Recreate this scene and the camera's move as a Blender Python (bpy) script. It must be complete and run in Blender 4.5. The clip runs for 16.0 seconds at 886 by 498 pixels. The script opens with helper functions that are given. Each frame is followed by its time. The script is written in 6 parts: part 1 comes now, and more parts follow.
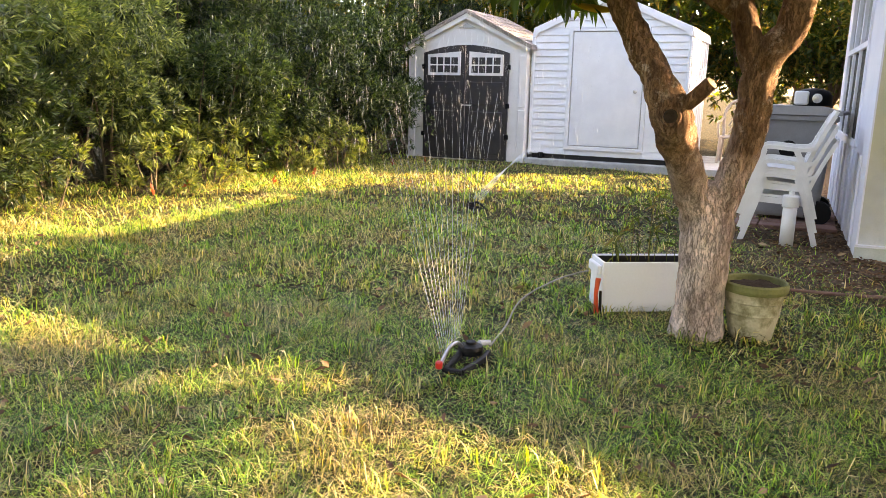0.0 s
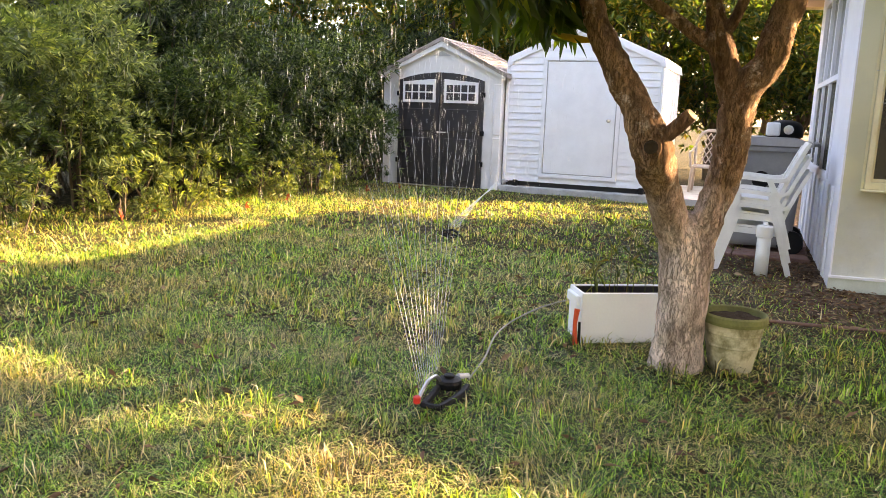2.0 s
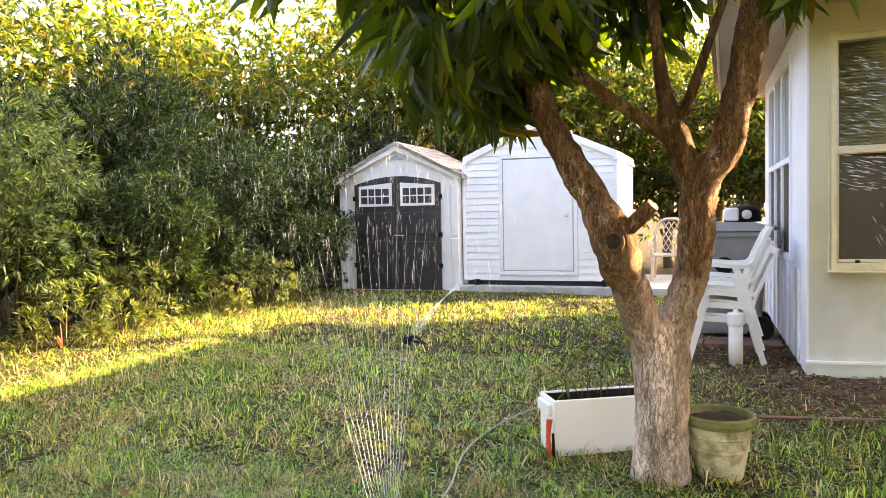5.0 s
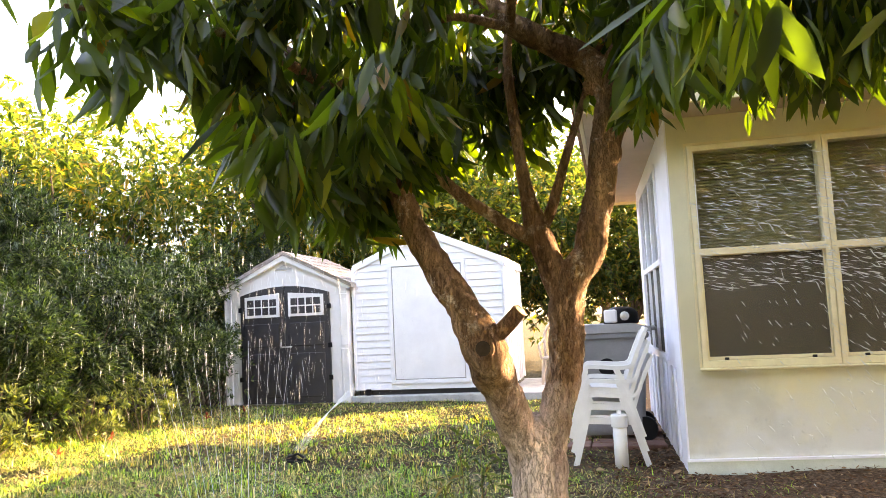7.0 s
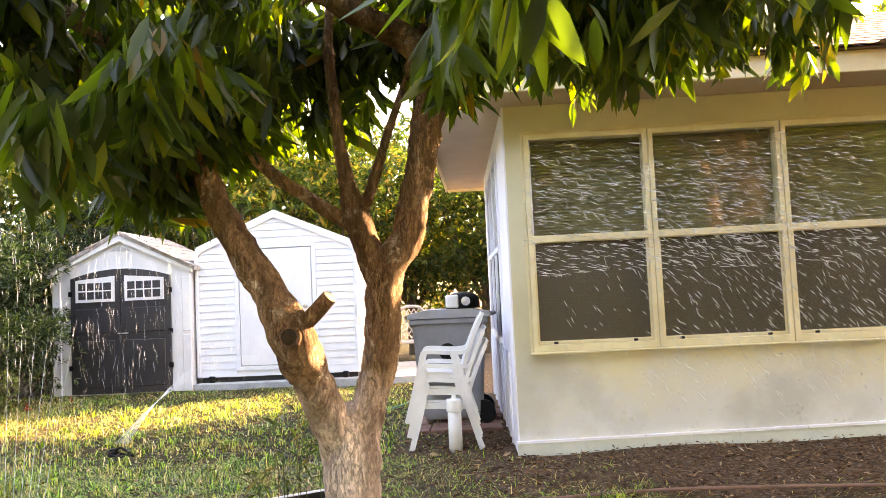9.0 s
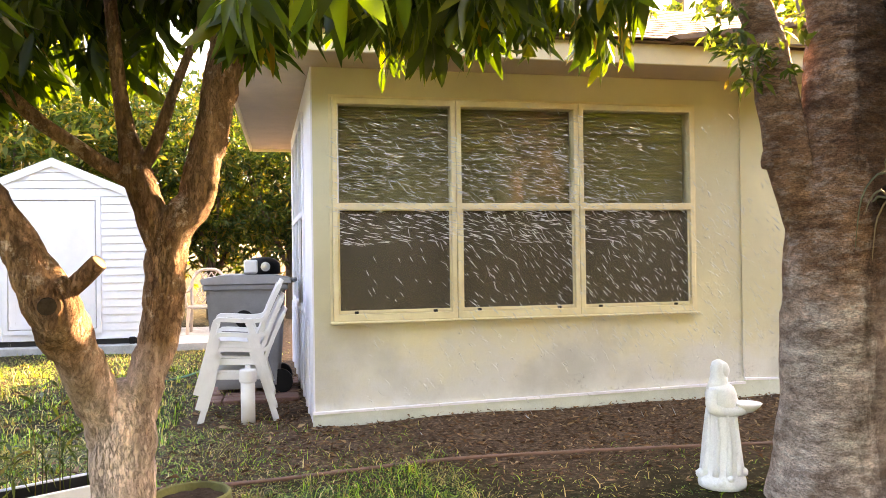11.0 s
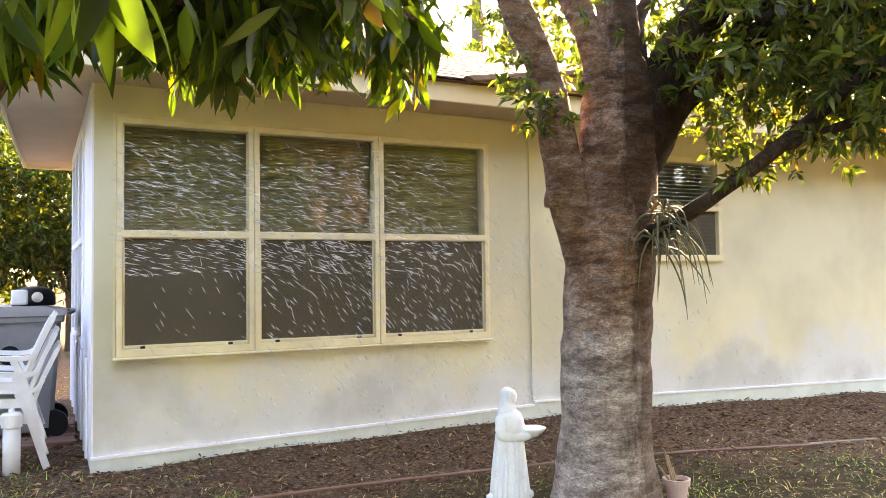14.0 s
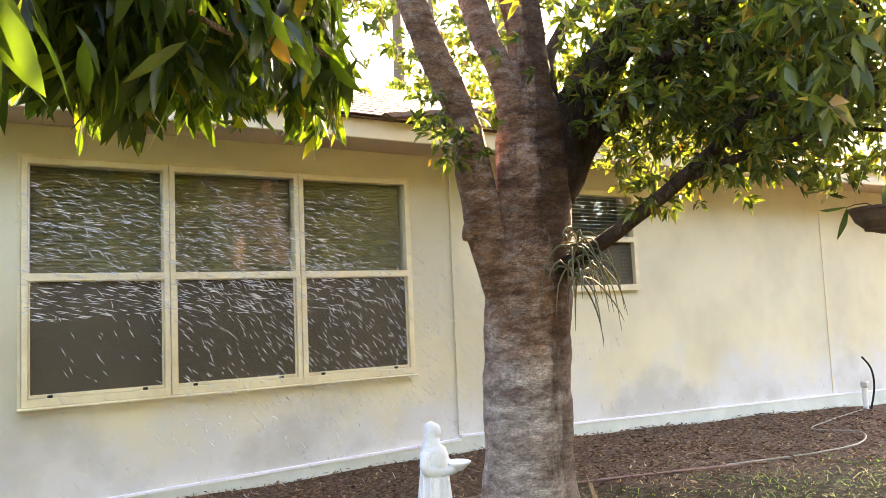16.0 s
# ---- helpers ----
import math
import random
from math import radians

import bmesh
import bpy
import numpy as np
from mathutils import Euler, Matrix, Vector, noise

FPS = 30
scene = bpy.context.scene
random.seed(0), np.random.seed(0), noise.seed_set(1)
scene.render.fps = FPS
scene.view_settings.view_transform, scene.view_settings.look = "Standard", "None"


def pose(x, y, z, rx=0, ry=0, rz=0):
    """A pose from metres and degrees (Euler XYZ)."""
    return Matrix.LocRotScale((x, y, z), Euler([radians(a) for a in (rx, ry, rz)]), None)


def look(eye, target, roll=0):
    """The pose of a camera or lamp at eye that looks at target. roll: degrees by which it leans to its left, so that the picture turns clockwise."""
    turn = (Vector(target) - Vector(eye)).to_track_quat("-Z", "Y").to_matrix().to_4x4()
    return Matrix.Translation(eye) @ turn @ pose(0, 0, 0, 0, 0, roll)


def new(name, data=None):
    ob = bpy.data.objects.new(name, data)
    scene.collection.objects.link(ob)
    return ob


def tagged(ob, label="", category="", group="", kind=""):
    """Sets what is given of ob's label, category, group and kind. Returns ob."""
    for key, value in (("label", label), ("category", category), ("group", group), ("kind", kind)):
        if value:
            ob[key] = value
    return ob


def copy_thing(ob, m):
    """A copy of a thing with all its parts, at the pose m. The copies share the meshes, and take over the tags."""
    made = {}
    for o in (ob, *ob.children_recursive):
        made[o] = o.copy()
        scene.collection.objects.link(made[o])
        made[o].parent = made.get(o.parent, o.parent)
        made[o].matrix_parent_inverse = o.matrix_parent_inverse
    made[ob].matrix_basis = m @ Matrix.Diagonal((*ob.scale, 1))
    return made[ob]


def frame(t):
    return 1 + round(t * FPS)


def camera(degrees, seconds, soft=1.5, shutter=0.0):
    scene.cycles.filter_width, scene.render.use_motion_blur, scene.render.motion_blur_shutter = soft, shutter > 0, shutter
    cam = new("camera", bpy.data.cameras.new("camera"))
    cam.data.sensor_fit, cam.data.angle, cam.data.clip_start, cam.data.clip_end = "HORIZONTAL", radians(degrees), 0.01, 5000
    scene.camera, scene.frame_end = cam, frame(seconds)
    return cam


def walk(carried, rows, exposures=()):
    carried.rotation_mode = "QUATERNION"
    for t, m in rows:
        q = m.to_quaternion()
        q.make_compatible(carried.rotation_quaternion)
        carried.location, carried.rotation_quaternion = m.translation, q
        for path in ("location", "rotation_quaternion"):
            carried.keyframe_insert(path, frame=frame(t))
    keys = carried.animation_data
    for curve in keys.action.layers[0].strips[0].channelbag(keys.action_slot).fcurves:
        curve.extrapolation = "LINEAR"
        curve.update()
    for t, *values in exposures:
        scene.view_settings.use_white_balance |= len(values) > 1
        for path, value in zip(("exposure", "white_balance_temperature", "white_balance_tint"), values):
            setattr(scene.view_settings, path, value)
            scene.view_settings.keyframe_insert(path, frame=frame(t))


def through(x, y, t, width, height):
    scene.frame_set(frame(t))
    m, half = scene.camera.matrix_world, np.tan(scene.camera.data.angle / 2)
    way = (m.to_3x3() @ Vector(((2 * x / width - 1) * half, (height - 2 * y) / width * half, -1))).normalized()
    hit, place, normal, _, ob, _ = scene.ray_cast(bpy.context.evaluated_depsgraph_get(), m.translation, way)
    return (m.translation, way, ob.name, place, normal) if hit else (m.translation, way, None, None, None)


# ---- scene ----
cam = camera(60.4, 16.0, soft=0.85)
PATH = [
    (0, (0.269, 0.082, 1.136), (-0.558, 1.854, 0.715), 1.3),
    (0.5, (0.259, 0.079, 1.137), (-0.550, 1.861, 0.728), 1.5),
    (1, (0.248, 0.077, 1.141), (-0.544, 1.872, 0.752), 1.7),
    (1.5, (0.238, 0.076, 1.144), (-0.542, 1.881, 0.781), 1.8),
    (2, (0.217, 0.135, 1.142), (-0.551, 1.948, 0.789), 2.0),
    (2.5, (0.149, 0.394, 1.137), (-0.621, 2.206, 0.786), 1.5),
    (3, (0.14, 0.431, 1.127), (-0.62, 2.253, 0.802), 1.3),
    (5.3, (0.177, 0.402, 1.149), (-0.501, 2.283, 1.099), -1.6),
    (5.5, (0.187, 0.436, 1.148), (-0.461, 2.328, 1.123), -1.5),
    (6, (0.228, 0.472, 1.151), (-0.345, 2.387, 1.2), -2.0),
    (6.5, (0.241, 0.491, 1.166), (-0.257, 2.424, 1.284), -2.4),
    (7, (0.26, 0.501, 1.153), (-0.172, 2.445, 1.334), -2.8),
    (7.5, (0.299, 0.53, 1.16), (-0.067, 2.485, 1.366), -3.3),
    (8, (0.351, 0.567, 1.161), (0.063, 2.536, 1.364), -3.5),
    (8.5, (0.402, 0.602, 1.155), (0.209, 2.585, 1.329), -3.2),
    (9, (0.454, 0.63, 1.154), (0.365, 2.624, 1.276), -2.7),
    (9.5, (0.477, 0.653, 1.161), (0.504, 2.651, 1.227), -2.0),
    (10, (0.456, 0.689, 1.172), (0.625, 2.681, 1.191), -1.4),
    (10.2, (0.473, 0.707, 1.17), (0.69, 2.695, 1.179), -1.2),
    (12.3, (0.508, 0.776, 1.205), (1.167, 2.663, 1.255), -0.8),
    (12.5, (0.506, 0.776, 1.209), (1.192, 2.654, 1.265), -0.8),
    (13, (0.516, 0.775, 1.214), (1.264, 2.629, 1.277), -0.6),
    (13.5, (0.529, 0.77, 1.218), (1.344, 2.596, 1.281), -0.5),
    (14, (0.547, 0.751, 1.222), (1.429, 2.544, 1.293), -0.7),
    (14.5, (0.56, 0.737, 1.221), (1.506, 2.497, 1.309), -1.0),
    (15, (0.577, 0.731, 1.214), (1.574, 2.461, 1.329), -1.6),
    (15.5, (0.581, 0.715, 1.237), (1.612, 2.423, 1.369), -1.9),
    (16, (0.578, 0.723, 1.209), (1.626, 2.419, 1.371), -2.4),
]
walk(cam, [(t, look(eye, target, roll)) for t, eye, target, roll in PATH],
     exposures=[(0.0, 3.16, 8700, 23), (5.5, 3.52, 8700, 23), (8.5, 3.81, 8900, 25), (9.5, 3.82, 9200, 26), (13.0, 3.79, 8800, 24), (14.5, 3.81, 7700, 24), (16.0, 3.8, 7600, 24)])

# ---- sky, sun, exposure ----
SUN_AZ, SUN_EL = 54.0, 26.7          # degrees clockwise from +y, above the horizon
TO_SUN = Vector((math.sin(radians(SUN_AZ)) * math.cos(radians(SUN_EL)),
                 math.cos(radians(SUN_AZ)) * math.cos(radians(SUN_EL)), math.sin(radians(SUN_EL))))
world = bpy.data.worlds.new("world")
scene.world = world
world.use_nodes = True
wn = world.node_tree.nodes
sky = wn.new("ShaderNodeTexSky")
sky.sky_type, sky.sun_disc = "NISHITA", False
sky.sun_elevation, sky.sun_rotation = radians(SUN_EL), radians(SUN_AZ)
sky.air_density, sky.dust_density, sky.ozone_density = 1.0, 2.0, 1.0
wn["Background"].inputs["Strength"].default_value = 0.15
world.node_tree.links.new(sky.outputs[0], wn["Background"].inputs["Color"])
sun = bpy.data.lights.new("sun", "SUN")
sun.energy, sun.angle, sun.color = 5.0, radians(0.6), (1.0, 0.83, 0.56)
sun_ob = new("sun", sun)
sun_ob.matrix_world = look((10, 8, 8), Vector((10, 8, 8)) - TO_SUN)


# ---- materials ----
def material(name):
    m = bpy.data.materials.new(name)
    m.use_nodes = True
    nt = m.node_tree
    return m, nt, nt.nodes["Principled BSDF"]


def node(nt, kind, **values):
    n = nt.nodes.new(kind)
    for key, value in values.items():
        n.inputs[key.replace("_", " ")].default_value = value
    return n


def noise_fac(nt, scale, detail=4.0, rough=0.6, vec=None):
    n = node(nt, "ShaderNodeTexNoise", Scale=scale, Detail=detail, Roughness=rough)
    if vec is not None:
        nt.links.new(vec, n.inputs["Vector"])
    return n.outputs["Fac"]


def ramp(nt, fac, stops):
    r = nt.nodes.new("ShaderNodeValToRGB")
    e = r.color_ramp.elements
    while len(e) < len(stops):
        e.new(0.5)
    for el, (p, c) in zip(e, stops):
        el.position, el.color = p, (*c, 1)
    nt.links.new(fac, r.inputs["Fac"])
    return r.outputs["Color"]


def mix(nt, fac, a, b, how="MIX"):
    n = nt.nodes.new("ShaderNodeMix")
    n.data_type, n.blend_type = "RGBA", how
    for sock, v in (("Factor", fac), ("A", a), ("B", b)):
        s = [i for i in n.inputs if i.name == sock and i.enabled][0]
        if isinstance(v, (int, float)):
            s.default_value = v
        elif isinstance(v, tuple):
            s.default_value = (*v, 1)
        else:
            nt.links.new(v, s)
    return [o for o in n.outputs if o.enabled][0]


def bump(nt, bsdf, fac, strength, distance):
    b = node(nt, "ShaderNodeBump", Strength=strength, Distance=distance)
    nt.links.new(fac, b.inputs["Height"])
    nt.links.new(b.outputs["Normal"], bsdf.inputs["Normal"])


def surface(name, colour, dark=None, scale=6.0, rough=0.6, fine=80.0, depth=0.002, metal=0.0, spec=0.5, spread=(0.35, 0.7), speck=0.25):
    """A painted, moulded or mineral surface: two tones of mottling, fine relief."""
    m, nt, p = material(name)
    co = nt.nodes.new("ShaderNodeTexCoord").outputs["Object"]
    dark = dark or tuple(c * 0.8 for c in colour)
    broad = noise_fac(nt, scale, 5, 0.65, co)
    grain = noise_fac(nt, fine, 3, 0.6, co)
    c = ramp(nt, broad, [(spread[0], dark), (spread[1], colour)])
    c = mix(nt, speck, c, ramp(nt, grain, [(0.3, tuple(x * 0.6 for x in colour)), (0.7, tuple(min(1, x * 1.15) for x in colour))]))
    nt.links.new(c, p.inputs["Base Color"])
    p.inputs["Roughness"].default_value, p.inputs["Metallic"].default_value = rough, metal
    p.inputs["Specular IOR Level"].default_value = spec
    bump(nt, p, grain, 0.5, depth)
    return m


def leaf_material(name, stops, gloss=0.35, through=0.45, glow=(1.3, 1.25, 0.5), spec=0.3, varied=False):
    """Leaves: colour by leaf, gloss, and light that comes through from behind."""
    m, nt, p = material(name)
    geo = nt.nodes.new("ShaderNodeNewGeometry")
    info = nt.nodes.new("ShaderNodeObjectInfo")
    add = nt.nodes.new("ShaderNodeMath")
    add.operation = "ADD"
    nt.links.new(geo.outputs["Random Per Island"], add.inputs[0])
    nt.links.new(info.outputs["Random"], add.inputs[1])
    fr = nt.nodes.new("ShaderNodeMath")
    fr.operation = "FRACT"
    nt.links.new(add.outputs[0], fr.inputs[0])
    c = ramp(nt, fr.outputs[0], stops)
    patch = noise_fac(nt, 1.2, 3, 0.6, nt.nodes.new("ShaderNodeTexCoord").outputs["Object"])
    c = mix(nt, 0.5, c, mix(nt, 1.0, c, ramp(nt, patch, [(0.3, (0.55, 0.6, 0.5)), (0.7, (1.2, 1.15, 0.9))]), "MULTIPLY"))
    tone = ramp(nt, info.outputs["Random"], [(0.0, (0.62, 0.66, 0.66)), (0.5, (1.0, 1.0, 1.0)), (1.0, (1.35, 1.3, 1.1))])
    c = mix(nt, 1.0, c, tone, "MULTIPLY") if varied else c
    nt.links.new(c, p.inputs["Base Color"])
    p.inputs["Roughness"].default_value = gloss
    p.inputs["Specular IOR Level"].default_value = spec
    tr = nt.nodes.new("ShaderNodeBsdfTranslucent")
    nt.links.new(mix(nt, 1.0, c, glow, "MULTIPLY"), tr.inputs["Color"])
    sh = nt.nodes.new("ShaderNodeMixShader")
    sh.inputs[0].default_value = through
    nt.links.new(p.outputs[0], sh.inputs[1])
    nt.links.new(tr.outputs[0], sh.inputs[2])
    nt.links.new(sh.outputs[0], nt.nodes["Material Output"].inputs["Surface"])
    return m


def maths(nt, how, a, b=0.0, c=0.0):
    n = nt.nodes.new("ShaderNodeMath")
    n.operation = how
    for k, v in enumerate((a, b, c)):
        if isinstance(v, (int, float)):
            n.inputs[k].default_value = v
        else:
            nt.links.new(v, n.inputs[k])
    return n.outputs[0]


def fissures(nt, fac, width):
    """Thin ragged lines where a noise crosses its middle value."""
    away = maths(nt, "ABSOLUTE", maths(nt, "SUBTRACT", fac, 0.5))
    return ramp(nt, away, [(0.0, (0, 0, 0)), (width, (1, 1, 1))])


def bark_material(name, dark, light, patch, patch_at, scale_z=0.35, patch_size=9, pale_foot=None, side_dark=0.0, fissure=0.8):
    m, nt, p = material(name)
    co = nt.nodes.new("ShaderNodeTexCoord").outputs["Object"]
    mp = node(nt, "ShaderNodeMapping")
    mp.inputs["Scale"].default_value = (1, 1, scale_z)
    nt.links.new(co, mp.inputs["Vector"])
    wob = noise_fac(nt, 70, 7, 0.75, mp.outputs[0])
    tone = noise_fac(nt, 16, 6, 0.7, mp.outputs[0])
    crack = fissures(nt, noise_fac(nt, 26, 7, 0.68, mp.outputs[0]), 0.02)
    crack2 = fissures(nt, noise_fac(nt, 60, 5, 0.7, mp.outputs[0]), 0.025)
    c = mix(nt, ramp(nt, tone, [(0.34, (0, 0, 0)), (0.66, (1, 1, 1))]), tuple(x * 0.45 for x in light), light)
    if pale_foot:
        sep = nt.nodes.new("ShaderNodeSeparateXYZ")
        nt.links.new(co, sep.inputs[0])
        z = maths(nt, "MULTIPLY", maths(nt, "ADD", sep.outputs["Z"], noise_fac(nt, 7, 7, 0.75, co)), 0.5)
        up = ramp(nt, z, [(pale_foot[1], (0, 0, 0)), (pale_foot[1] + 0.24, (1, 1, 1))])
        foot = mix(nt, ramp(nt, tone, [(0.36, (0, 0, 0)), (0.60, (1, 1, 1))]), tuple(x * 0.68 for x in pale_foot[0]), pale_foot[0])
        c = mix(nt, up, foot, c)
    lich = ramp(nt, noise_fac(nt, patch_size, 9, 0.8, mp.outputs[0] if side_dark else co), [(patch_at, (0, 0, 0)), (patch_at + 0.07, (1, 1, 1))])
    if side_dark:
        lich = mix(nt, up, lich, mix(nt, 1.0, lich, (0.35, 0.35, 0.35), "MULTIPLY"))
    c = mix(nt, lich, c, patch)
    # darkens the bark on its +x side along a ragged upright edge
    if side_dark:
        stretch = node(nt, "ShaderNodeMapping")
        stretch.inputs["Scale"].default_value = (1, 1, 0.3)
        nt.links.new(co, stretch.inputs["Vector"])
        across = maths(nt, "ADD", maths(nt, "SUBTRACT", sep.outputs["X"], 2.9), maths(nt, "MULTIPLY", noise_fac(nt, 7, 6, 0.7, stretch.outputs[0]), 0.5))
        side_mask = ramp(nt, across, [(0.33, (0, 0, 0)), (0.40, (1, 1, 1))])
        c = mix(nt, maths(nt, "MULTIPLY", side_mask, side_dark), c, mix(nt, 1.0, c, (0.20, 0.18, 0.17), "MULTIPLY"))
    blotch = ramp(nt, noise_fac(nt, 5.5, 7, 0.66, mp.outputs[0]), [(0.38, (0.52, 0.45, 0.41)), (0.50, (0.95, 0.92, 0.90)), (0.62, (1.35, 1.35, 1.35))])
    c = mix(nt, 1.0, c, blotch, "MULTIPLY")
    c = mix(nt, maths(nt, "MULTIPLY", crack2, 0.5), mix(nt, 0.45, c, dark), c)
    c = mix(nt, crack, mix(nt, fissure, c, dark), c)
    c = mix(nt, 1.0, c, ramp(nt, wob, [(0.32, (0.7, 0.7, 0.7)), (0.66, (1.25, 1.25, 1.25))]), "MULTIPLY")
    nt.links.new(c, p.inputs["Base Color"])
    p.inputs["Roughness"].default_value = 0.9
    p.inputs["Specular IOR Level"].default_value = 0.15
    h = mix(nt, 0.45, mix(nt, 0.5, crack, crack2), mix(nt, 0.5, wob, tone))
    bump(nt, p, h, 1.0, 0.032)
    return m


M_SIDING = surface("white_shed_resin", (0.80, 0.81, 0.84), (0.70, 0.71, 0.74), 3, 0.45, 120, 0.0006, speck=0.08)
M_TAN = surface("cream_shed_resin", (0.76, 0.74, 0.73), (0.66, 0.64, 0.62), 3, 0.6, 140, 0.001, speck=0.08)
M_DARK = surface("dark_shed_resin", (0.035, 0.032, 0.034), (0.022, 0.02, 0.022), 4, 0.5, 160, 0.0012)
M_SHADOWGAP = surface("gap_shadow_black", (0.015, 0.015, 0.016), None, 5, 0.7)
M_BOARD = surface("grey_board", (0.50, 0.50, 0.50), (0.28, 0.28, 0.27), 5, 0.8, 60, 0.003)


def stucco_material():
    """Beige stucco with grey mould, ragged grey patches towards the foot, fine sand relief."""
    m, nt, p = material("beige_stucco")
    co = nt.nodes.new("ShaderNodeTexCoord").outputs["Object"]
    sep = nt.nodes.new("ShaderNodeSeparateXYZ")
    nt.links.new(co, sep.inputs[0])
    c = ramp(nt, noise_fac(nt, 1.1, 5, 0.6, co), [(0.34, (0.62, 0.575, 0.40)), (0.62, (0.76, 0.70, 0.48))])
    # greyer towards the foot, along a ragged edge
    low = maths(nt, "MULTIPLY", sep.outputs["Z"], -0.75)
    low_grey = maths(nt, "ADD", low, maths(nt, "MULTIPLY", noise_fac(nt, 1.6, 7, 0.65, co), 1.3))
    c = mix(nt, maths(nt, "MULTIPLY", ramp(nt, low_grey, [(0.12, (0, 0, 0)), (0.46, (1, 1, 1))]), 0.9), c, (0.66, 0.66, 0.645))
    # broad darker patches, more of them lower down
    low_dark = ramp(nt, maths(nt, "ADD", maths(nt, "MULTIPLY", sep.outputs["Z"], -0.16), noise_fac(nt, 0.85, 6, 0.62, co)), [(0.44, (0, 0, 0)), (0.56, (1, 1, 1))])
    c = mix(nt, maths(nt, "MULTIPLY", low_dark, 0.5), c, (0.40, 0.39, 0.34))
    mould = ramp(nt, maths(nt, "ADD", maths(nt, "MULTIPLY", sep.outputs["Z"], -0.22), noise_fac(nt, 5.0, 9, 0.75, co)), [(0.47, (0, 0, 0)), (0.60, (1, 1, 1))])
    speck = ramp(nt, noise_fac(nt, 38, 5, 0.7, co), [(0.50, (0, 0, 0)), (0.62, (1, 1, 1))])
    c = mix(nt, maths(nt, "MULTIPLY", maths(nt, "MULTIPLY", mould, speck), 0.55), c, (0.17, 0.165, 0.15))
    grain = noise_fac(nt, 220, 3, 0.6, co)
    c = mix(nt, 0.35, c, mix(nt, 1.0, c, ramp(nt, grain, [(0.3, (0.62, 0.62, 0.62)), (0.7, (1.15, 1.15, 1.15))]), "MULTIPLY"))
    nt.links.new(c, p.inputs["Base Color"])
    p.inputs["Roughness"].default_value = 0.9
    bump(nt, p, grain, 0.5, 0.006)
    return m


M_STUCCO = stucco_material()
M_BAND = surface("pale_green_band", (0.68, 0.72, 0.66), (0.50, 0.54, 0.48), 3, 0.8, 160, 0.003)
M_PAINT = surface("white_wall_paint", (0.86, 0.86, 0.92), (0.78, 0.77, 0.84), 2.5, 0.55, 120, 0.001, speck=0.08)
M_FRAME = surface("cream_window_paint", (0.80, 0.71, 0.46), (0.68, 0.58, 0.36), 6, 0.5, 90, 0.001, speck=0.08)
M_FASCIA = surface("cream_fascia", (0.78, 0.66, 0.44), (0.66, 0.55, 0.36), 3, 0.6, 90, 0.001, speck=0.08)
M_SOFFIT = surface("tan_soffit", (0.60, 0.46, 0.35), (0.48, 0.37, 0.28), 3, 0.7, 90, 0.002)
M_SHINGLE = surface("brown_shingle", (0.30, 0.19, 0.14), (0.14, 0.08, 0.06), 12, 0.95, 200, 0.004)
M_SHEDROOF = surface("grey_shed_shingle", (0.42, 0.37, 0.33), (0.16, 0.13, 0.12), 9, 0.85, 160, 0.004)
M_ROOM_SHADE = surface("room_shade", (0.05, 0.05, 0.045), None, 2, 0.9)
M_BLIND = surface("grey_blind", (0.40, 0.345, 0.19), (0.33, 0.285, 0.16), 2, 0.6)
M_PLASTIC = surface("white_plastic", (0.80, 0.79, 0.78), (0.68, 0.67, 0.66), 5, 0.4, 140, 0.0006, speck=0.08)
M_TAUPE = surface("beige_plastic", (0.40, 0.345, 0.31), (0.32, 0.275, 0.245), 5, 0.45, speck=0.08)
M_BIN = surface("grey_bin_plastic", (0.24, 0.235, 0.24), (0.17, 0.165, 0.17), 4, 0.55, 150, 0.001)
M_BINLID = surface("grey_lid_plastic", (0.34, 0.335, 0.34), (0.25, 0.245, 0.25), 4, 0.5, speck=0.08)
M_BLACK = surface("black_plastic", (0.007, 0.007, 0.008), None, 8, 0.55, spec=0.18)
M_RED = surface("red_plastic", (0.65, 0.03, 0.02), None, 8, 0.35)
M_ORANGE = surface("red_orange_plastic", (0.75, 0.08, 0.02), None, 8, 0.35)
M_CROCK = surface("mossy_pot", (0.52, 0.46, 0.31), (0.13, 0.115, 0.035), 8, 0.85, 90, 0.006, spread=(0.40, 0.56))
M_RIM = surface("mossy_rim", (0.20, 0.21, 0.07), (0.11, 0.10, 0.04), 9, 0.9, 90, 0.003)
M_SOIL = surface("potting_soil", (0.06, 0.042, 0.03), (0.025, 0.018, 0.013), 25, 0.95, 120, 0.01, spec=0.05)
M_TUB = surface("white_tub", (0.82, 0.83, 0.86), (0.60, 0.60, 0.62), 4, 0.5, 90, 0.001, spread=(0.25, 0.4), speck=0.08)
M_STATUE = surface("white_statue_paint", (0.82, 0.86, 0.90), (0.66, 0.70, 0.74), 14, 0.6, 120, 0.002, spread=(0.3, 0.5))
M_HOSE = surface("pale_hose", (0.30, 0.27, 0.21), (0.19, 0.17, 0.12), 10, 0.5)
M_HOSE3 = surface("green_hose", (0.06, 0.26, 0.14), (0.04, 0.18, 0.10), 8, 0.45)
M_HOSE2 = surface("brown_hose", (0.24, 0.12, 0.09), (0.15, 0.09, 0.06), 10, 0.6)
M_CLAY = surface("pink_clay", (0.62, 0.45, 0.40), (0.5, 0.36, 0.31), 8, 0.8)
